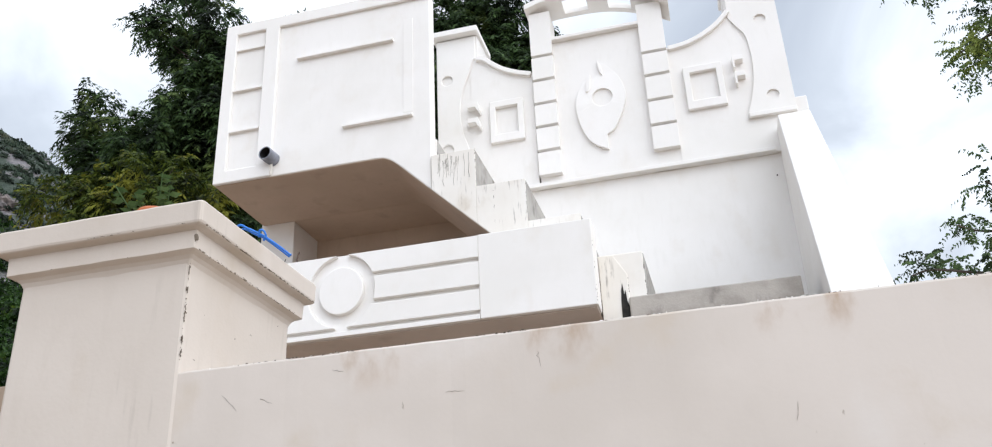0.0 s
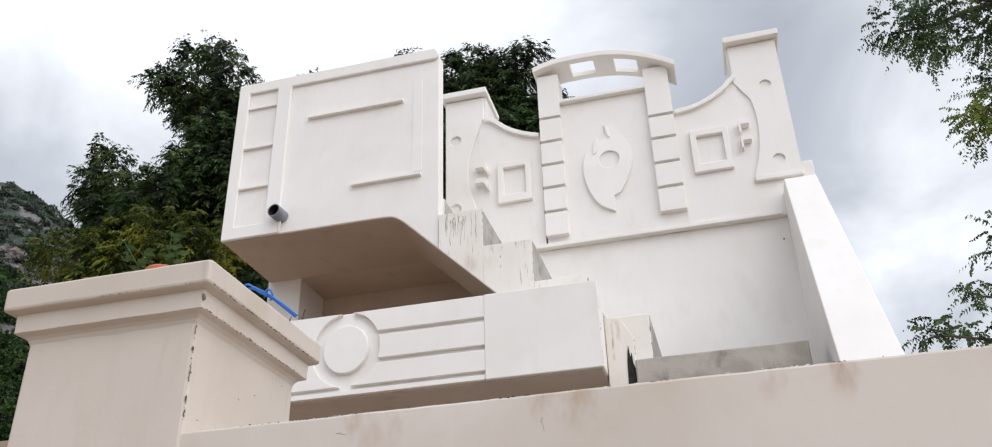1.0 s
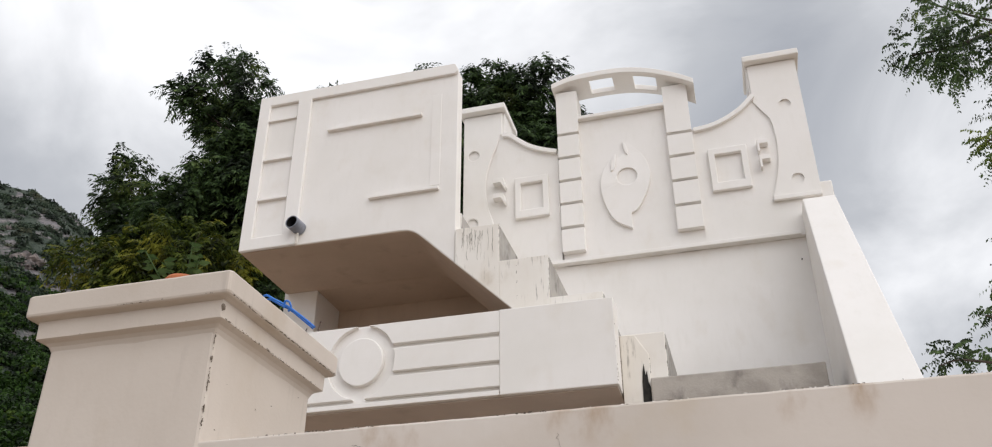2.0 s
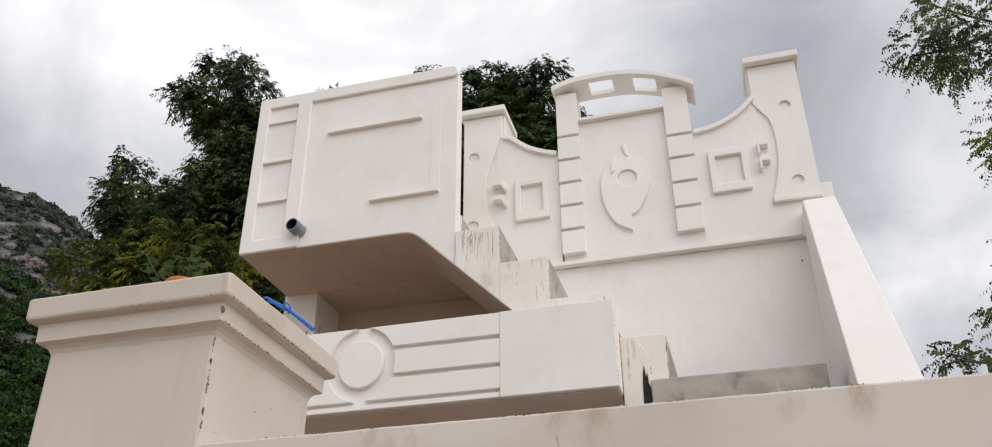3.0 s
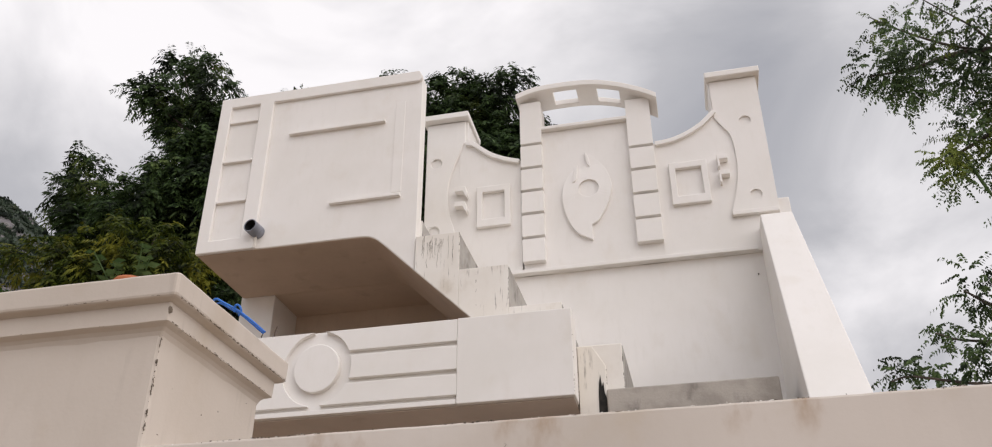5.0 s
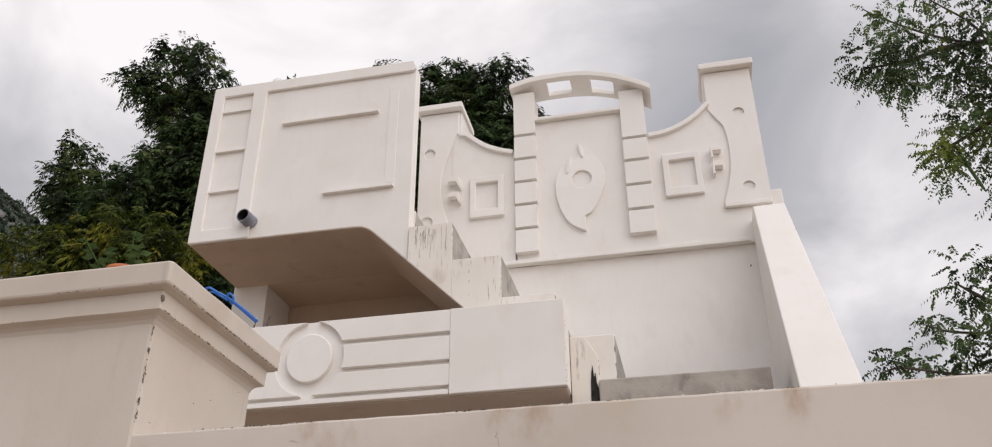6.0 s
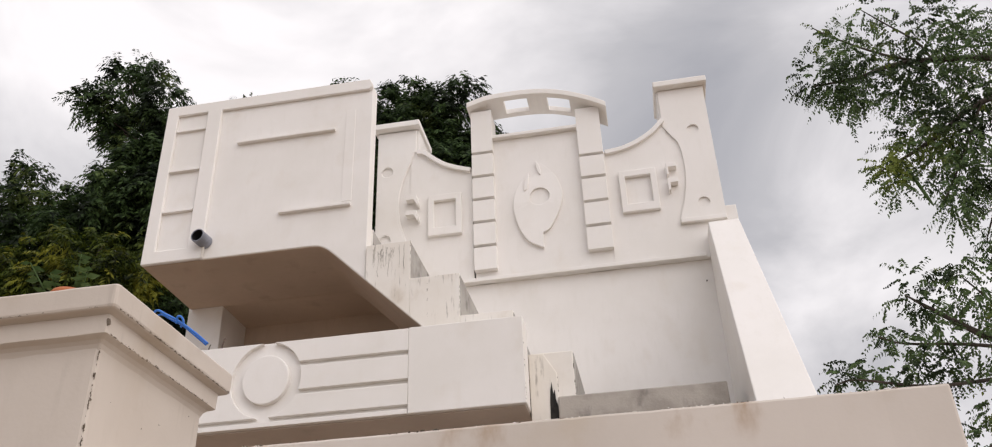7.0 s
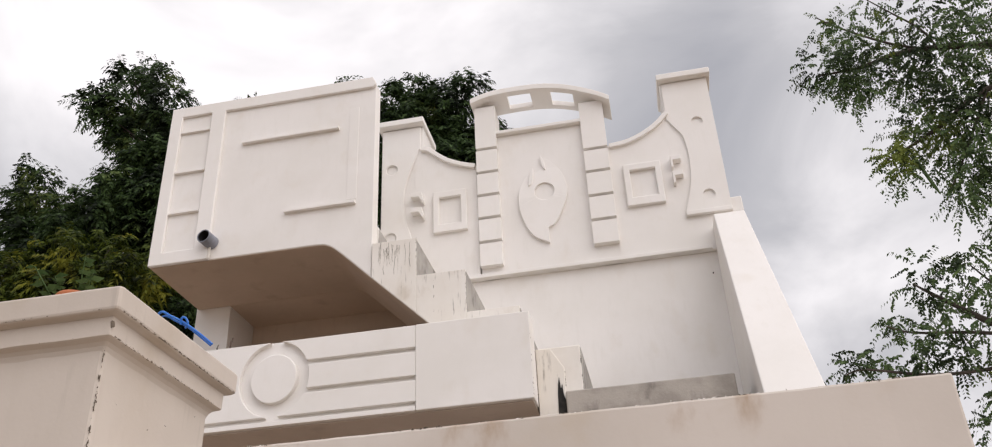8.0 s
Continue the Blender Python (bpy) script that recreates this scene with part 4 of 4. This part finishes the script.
def build_side_tree():
    """The light tree that reaches in over the wall's end: thin limbs with sprays of small round leaflets."""
    rng = np.random.default_rng(21)
    base = (4.6, 6.6, 0.0)
    t = thing("drumstick_tree", "light drumstick tree with thin branches and small feathery leaves", "tree", at=base)
    bm = bmesh.new()
    limb(bm, [base, (4.5, 6.5, 1.6), (4.2, 6.3, 3.0)], 0.16, 0.11, 12)
    part("trunk", bm, BARK, t)
    Y = 5.5
    limbs = (
        ([(4.2, 6.3, 3.0), (3.9, 6.0, 4.8), (3.2, Y, 5.62), (2.72, Y, 5.72), (2.15, Y, 5.78), (1.80, Y, 5.70), (1.50, Y, 5.68)], 0.045, 0.006),
        ([(2.30, Y, 5.76), (2.10, Y, 5.84), (1.92, Y, 5.95), (1.70, Y, 6.12), (1.60, Y, 6.22)], 0.012, 0.004),
        ([(2.35, Y, 5.74), (2.28, Y, 5.95), (2.12, Y, 6.15), (1.98, Y, 6.32)], 0.010, 0.004),
        ([(3.6, 5.7, 5.2), (3.0, Y, 5.40), (2.55, Y, 5.35), (2.20, Y, 5.12), (1.95, Y, 4.98), (1.78, Y, 4.90)], 0.030, 0.005),
        ([(2.55, Y, 5.35), (2.35, Y, 5.0), (2.20, Y, 4.75), (2.10, Y, 4.60)], 0.012, 0.004),
        ([(3.7, 5.8, 4.6), (3.0, Y, 4.62), (2.60, Y, 4.60), (2.40, Y, 4.50), (2.28, Y, 4.30)], 0.022, 0.004),
        ([(4.2, 6.3, 3.0), (3.4, 5.8, 3.2), (2.6, Y, 3.45), (2.15, Y, 3.62), (1.85, Y, 3.85), (1.70, Y, 3.98)], 0.05, 0.005),
        ([(2.3, Y, 3.55), (1.95, Y, 3.62), (1.62, Y, 3.66), (1.48, Y, 3.72)], 0.014, 0.004),
        ([(2.6, Y, 3.45), (2.2, Y, 3.40), (1.7, Y, 3.38), (1.30, Y, 3.46), (1.17, Y, 3.44)], 0.016, 0.004),
        ([(2.4, Y, 3.52), (2.2, Y, 3.85), (2.05, Y, 4.08)], 0.012, 0.004),
        ([(2.9, Y, 3.4), (2.3, Y, 3.15), (1.95, Y, 3.02), (1.85, Y, 2.85)], 0.018, 0.005),
    )
    for pts, r0, r1 in limbs:
        bm = bmesh.new()
        limb(bm, pts, r0, r1)
        part("limb", bm, BARK, t)
    tufts = [(1.47, 5.72, 0.15), (1.56, 5.60, 0.14), (1.66, 5.66, 0.16), (1.68, 5.48, 0.11), (1.80, 5.62, 0.16), (1.62, 5.86, 0.14), (1.80, 5.82, 0.15), (1.60, 6.12, 0.10), (1.72, 6.02, 0.12),
             (1.84, 6.16, 0.12), (1.98, 6.28, 0.13), (2.10, 6.05, 0.14), (1.95, 5.80, 0.16), (2.10, 5.66, 0.20), (2.02, 5.50, 0.14), (2.28, 5.85, 0.20), (2.35, 6.10, 0.22), (2.30, 5.55, 0.24),
             (2.55, 5.75, 0.28), (2.60, 6.05, 0.30), (2.55, 5.35, 0.26), (2.85, 5.9, 0.32), (2.9, 5.5, 0.32), (2.85, 5.1, 0.3), (2.20, 5.25, 0.22), (2.02, 5.12, 0.16), (1.90, 5.00, 0.12), (1.78, 4.90, 0.10),
             (1.82, 4.76, 0.07), (2.15, 4.95, 0.18), (2.35, 5.05, 0.22), (2.25, 4.78, 0.16), (2.16, 4.60, 0.12), (2.12, 4.50, 0.07), (2.45, 4.75, 0.16), (2.42, 4.52, 0.12), (2.36, 4.30, 0.10), (2.32, 4.22, 0.07), (2.6, 4.45, 0.18), (2.8, 4.8, 0.25),
             (1.17, 3.47, 0.06), (1.27, 3.52, 0.09), (1.38, 3.46, 0.09), (1.50, 3.74, 0.08), (1.60, 3.62, 0.13), (1.58, 3.45, 0.12), (1.72, 3.90, 0.13), (1.72, 4.05, 0.08), (1.80, 3.70, 0.15), (1.90, 3.95, 0.16),
             (2.02, 4.12, 0.12), (2.05, 3.85, 0.17), (2.00, 3.60, 0.18), (1.80, 3.45, 0.15), (2.20, 3.95, 0.16), (2.22, 3.65, 0.20), (2.1, 3.38, 0.18), (2.4, 3.8, 0.2), (2.45, 3.45, 0.22), (2.0, 3.18, 0.15), (1.88, 3.02, 0.12), (2.2, 3.1, 0.18), (1.86, 2.85, 0.12), (2.05, 2.85, 0.18), (2.3, 2.8, 0.2), (2.5, 3.1, 0.25)]
    roots, ways = [], []
    for x, z, r in tufts:
        n = int((16 + 1050 * r * r) * (0.6 if z > 5.85 else 1.3 if 4.6 < z < 5.45 else 0.68 if z < 4.2 else 1.0))
        d = unit(rng.normal(size=(n, 3)))
        roots.append(np.array([x, Y, z]) + np.array([0.04, 0, 0.03]) + d * r * rng.uniform(0.1, 0.75, (n, 1)) * np.array([1, 1.6, 0.95]))
        ways.append(d * np.array([1, 1, 0.7]) + np.array([-0.10, 0, -0.35]) + 0.3 * rng.normal(size=(n, 3)))
    pod = smooth_line([(1.930, 5.45, 4.885), (1.938, 5.45, 4.854), (1.973, 5.45, 4.712), (2.017, 5.45, 4.558)], 5)
    part("pod", tube(pod, [0.004, *[0.011] * (len(pod) - 3), 0.008, 0.003], 8), LEAF_POT, t, "long thin green seed pod")
    quads = sprays(rng, np.concatenate(roots), np.concatenate(ways), 0.17, 8, 0.030, 0.31, 0.25, 0.3)
    leaf_mesh("crown", quads, LEAF_SIDE, t, "airy crown of small feathery leaves")


# ---------------------------------------------------------------- the hill behind
def ridge(az):
    """Elevation of the skyline, in degrees, at degrees left of straight ahead."""
    return float(np.interp(az, [0, 12, 24, 32, 37, 40, 42, 43.3, 44.6, 46, 48.5, 52, 58, 66, 80], [2, 6, 12, 18, 22.5, 24.6, 26.0, 26.8, 27.3, 27.7, 27.5, 27.9, 28.5, 27.0, 12.0]))


def hill_point(az, s):
    """s runs from the foot (0) to the ridge (1)."""
    top = ridge(az) * (1 + 0.0)
    r = 70 + 360 * s
    el = 4 + (top - 4) * s ** 0.62
    x, y = -r * math.sin(radians(az)), r * math.cos(radians(az))
    z = 1.6 + r * math.tan(radians(el))
    rough = 7.0 * min(1, 4 * s) * (noise.fractal((x * 0.02, y * 0.02, 5), 0.9, 2.1, 6) - 0.1)
    # crags, with ledges, on the upper slope
    crag = 2.6 * max(0.0, min(1.0, (s - 0.45) * 4)) * (noise.ridged_multi_fractal((x * 0.045, y * 0.045, z * 0.03), 0.9, 2.1, 5, 1.0, 2.0) - 0.9)
    return Vector((x, y, z + (rough + crag) * (0.35 if s > 0.97 else 1.0)))


def build_hill():
    bm = bmesh.new()
    na, ns = 330, 150
    rows = [[bm.verts.new(hill_point(2 + 78 * a / na, s / ns)) for a in range(na + 1)] for s in range(ns + 1)]
    for a, b in zip(rows, rows[1:]):
        for k in range(na):
            bm.faces.new((a[k], a[k + 1], b[k + 1], b[k]))
    back = [bm.verts.new(v.co + Vector((v.co.x, v.co.y, 0)) * 0.5 - Vector((0, 0, v.co.z))) for v in rows[-1]]
    for k in range(na):
        bm.faces.new((rows[-1][k], rows[-1][k + 1], back[k + 1], back[k]))
    tagged(part("hill", bm, HILL, smooth=True), "steep rocky hill with scrub rising behind the trees", "hill", kind="structure")
    rnd = random.Random(9)
    for az, s, size in ((45.75, 0.742, 3.6), (45.2, 0.735, 3.0), (45.4, 0.728, 2.6), (47.0, 0.86, 2.2), (43.9, 0.79, 2.2), (44.6, 0.88, 1.8)):
        at = hill_point(az, s)
        bm = bmesh.new()
        bmesh.ops.create_icosphere(bm, subdivisions=3, radius=1)
        spin = Vector((rnd.uniform(0, 90), rnd.uniform(0, 90), 3))
        for v in bm.verts:
            k = 1 + 0.7 * noise.noise(v.co * 1.3 + spin) + 0.3 * noise.noise(v.co * 3.5 + spin)
            v.co = Vector((v.co.x * 1.15, v.co.y, v.co.z * 0.9)) * k * size + at
        b = part("boulder", bm, ROCK)
        tagged(b, "weathered pinkish grey boulder on the hillside", "boulder", group="boulders on the hill")
    # wooded foot and scrub
    rng = np.random.default_rng(31)
    for name, label, material, count, s0, s1, size in (("woods", "dense green bushes and small trees on the hill's foot", BUSH, 1500, 0.05, 0.70, (1.8, 4.2)), ("scrub", "grey-green scrub between the hill's rocks", SCRUB, 1500, 0.60, 1.0, (0.8, 3.2))):
        quads = []
        for _ in range(count):
            az, s = rng.uniform(39.5, 54), rng.uniform(s0, s1)
            c = np.array(hill_point(az, s))
            r = rng.uniform(*size)
            n = 230 if s < 0.65 else 70
            d = unit(rng.normal(size=(n, 3)))
            d[:, 2] = np.abs(d[:, 2]) * 0.9 - 0.15
            at = c + d * r * (0.75 + 0.35 * np.sin(d[:, :1] * 9 + az) * np.cos(d[:, 1:2] * 8))
            u = unit(np.cross(d + 0.5 * rng.normal(size=(n, 3)), rng.normal(size=(n, 3))))
            v = unit(np.cross(u, d + 0.6 * rng.normal(size=(n, 3))))
            k = r * rng.uniform(0.08, 0.17, (n, 1)) * (1.0 if s < 0.65 else 1.7)
            quads.append(np.stack([at - u * k, at + v * k * 0.7, at + u * k, at - v * k * 0.7], 1))
        ob = leaf_mesh(name, np.concatenate(quads), material, None)
        tagged(ob, label, "bushes", kind="stuff")


build_ground()
build_compound_wall()
build_gate_pillar()
build_house()
build_ornament()
build_staircase()
build_stair_parapet()
build_balcony()
build_drain_pipe()
build_wires()
build_flowerpot()
build_left_trees()
build_side_tree()
build_hill()
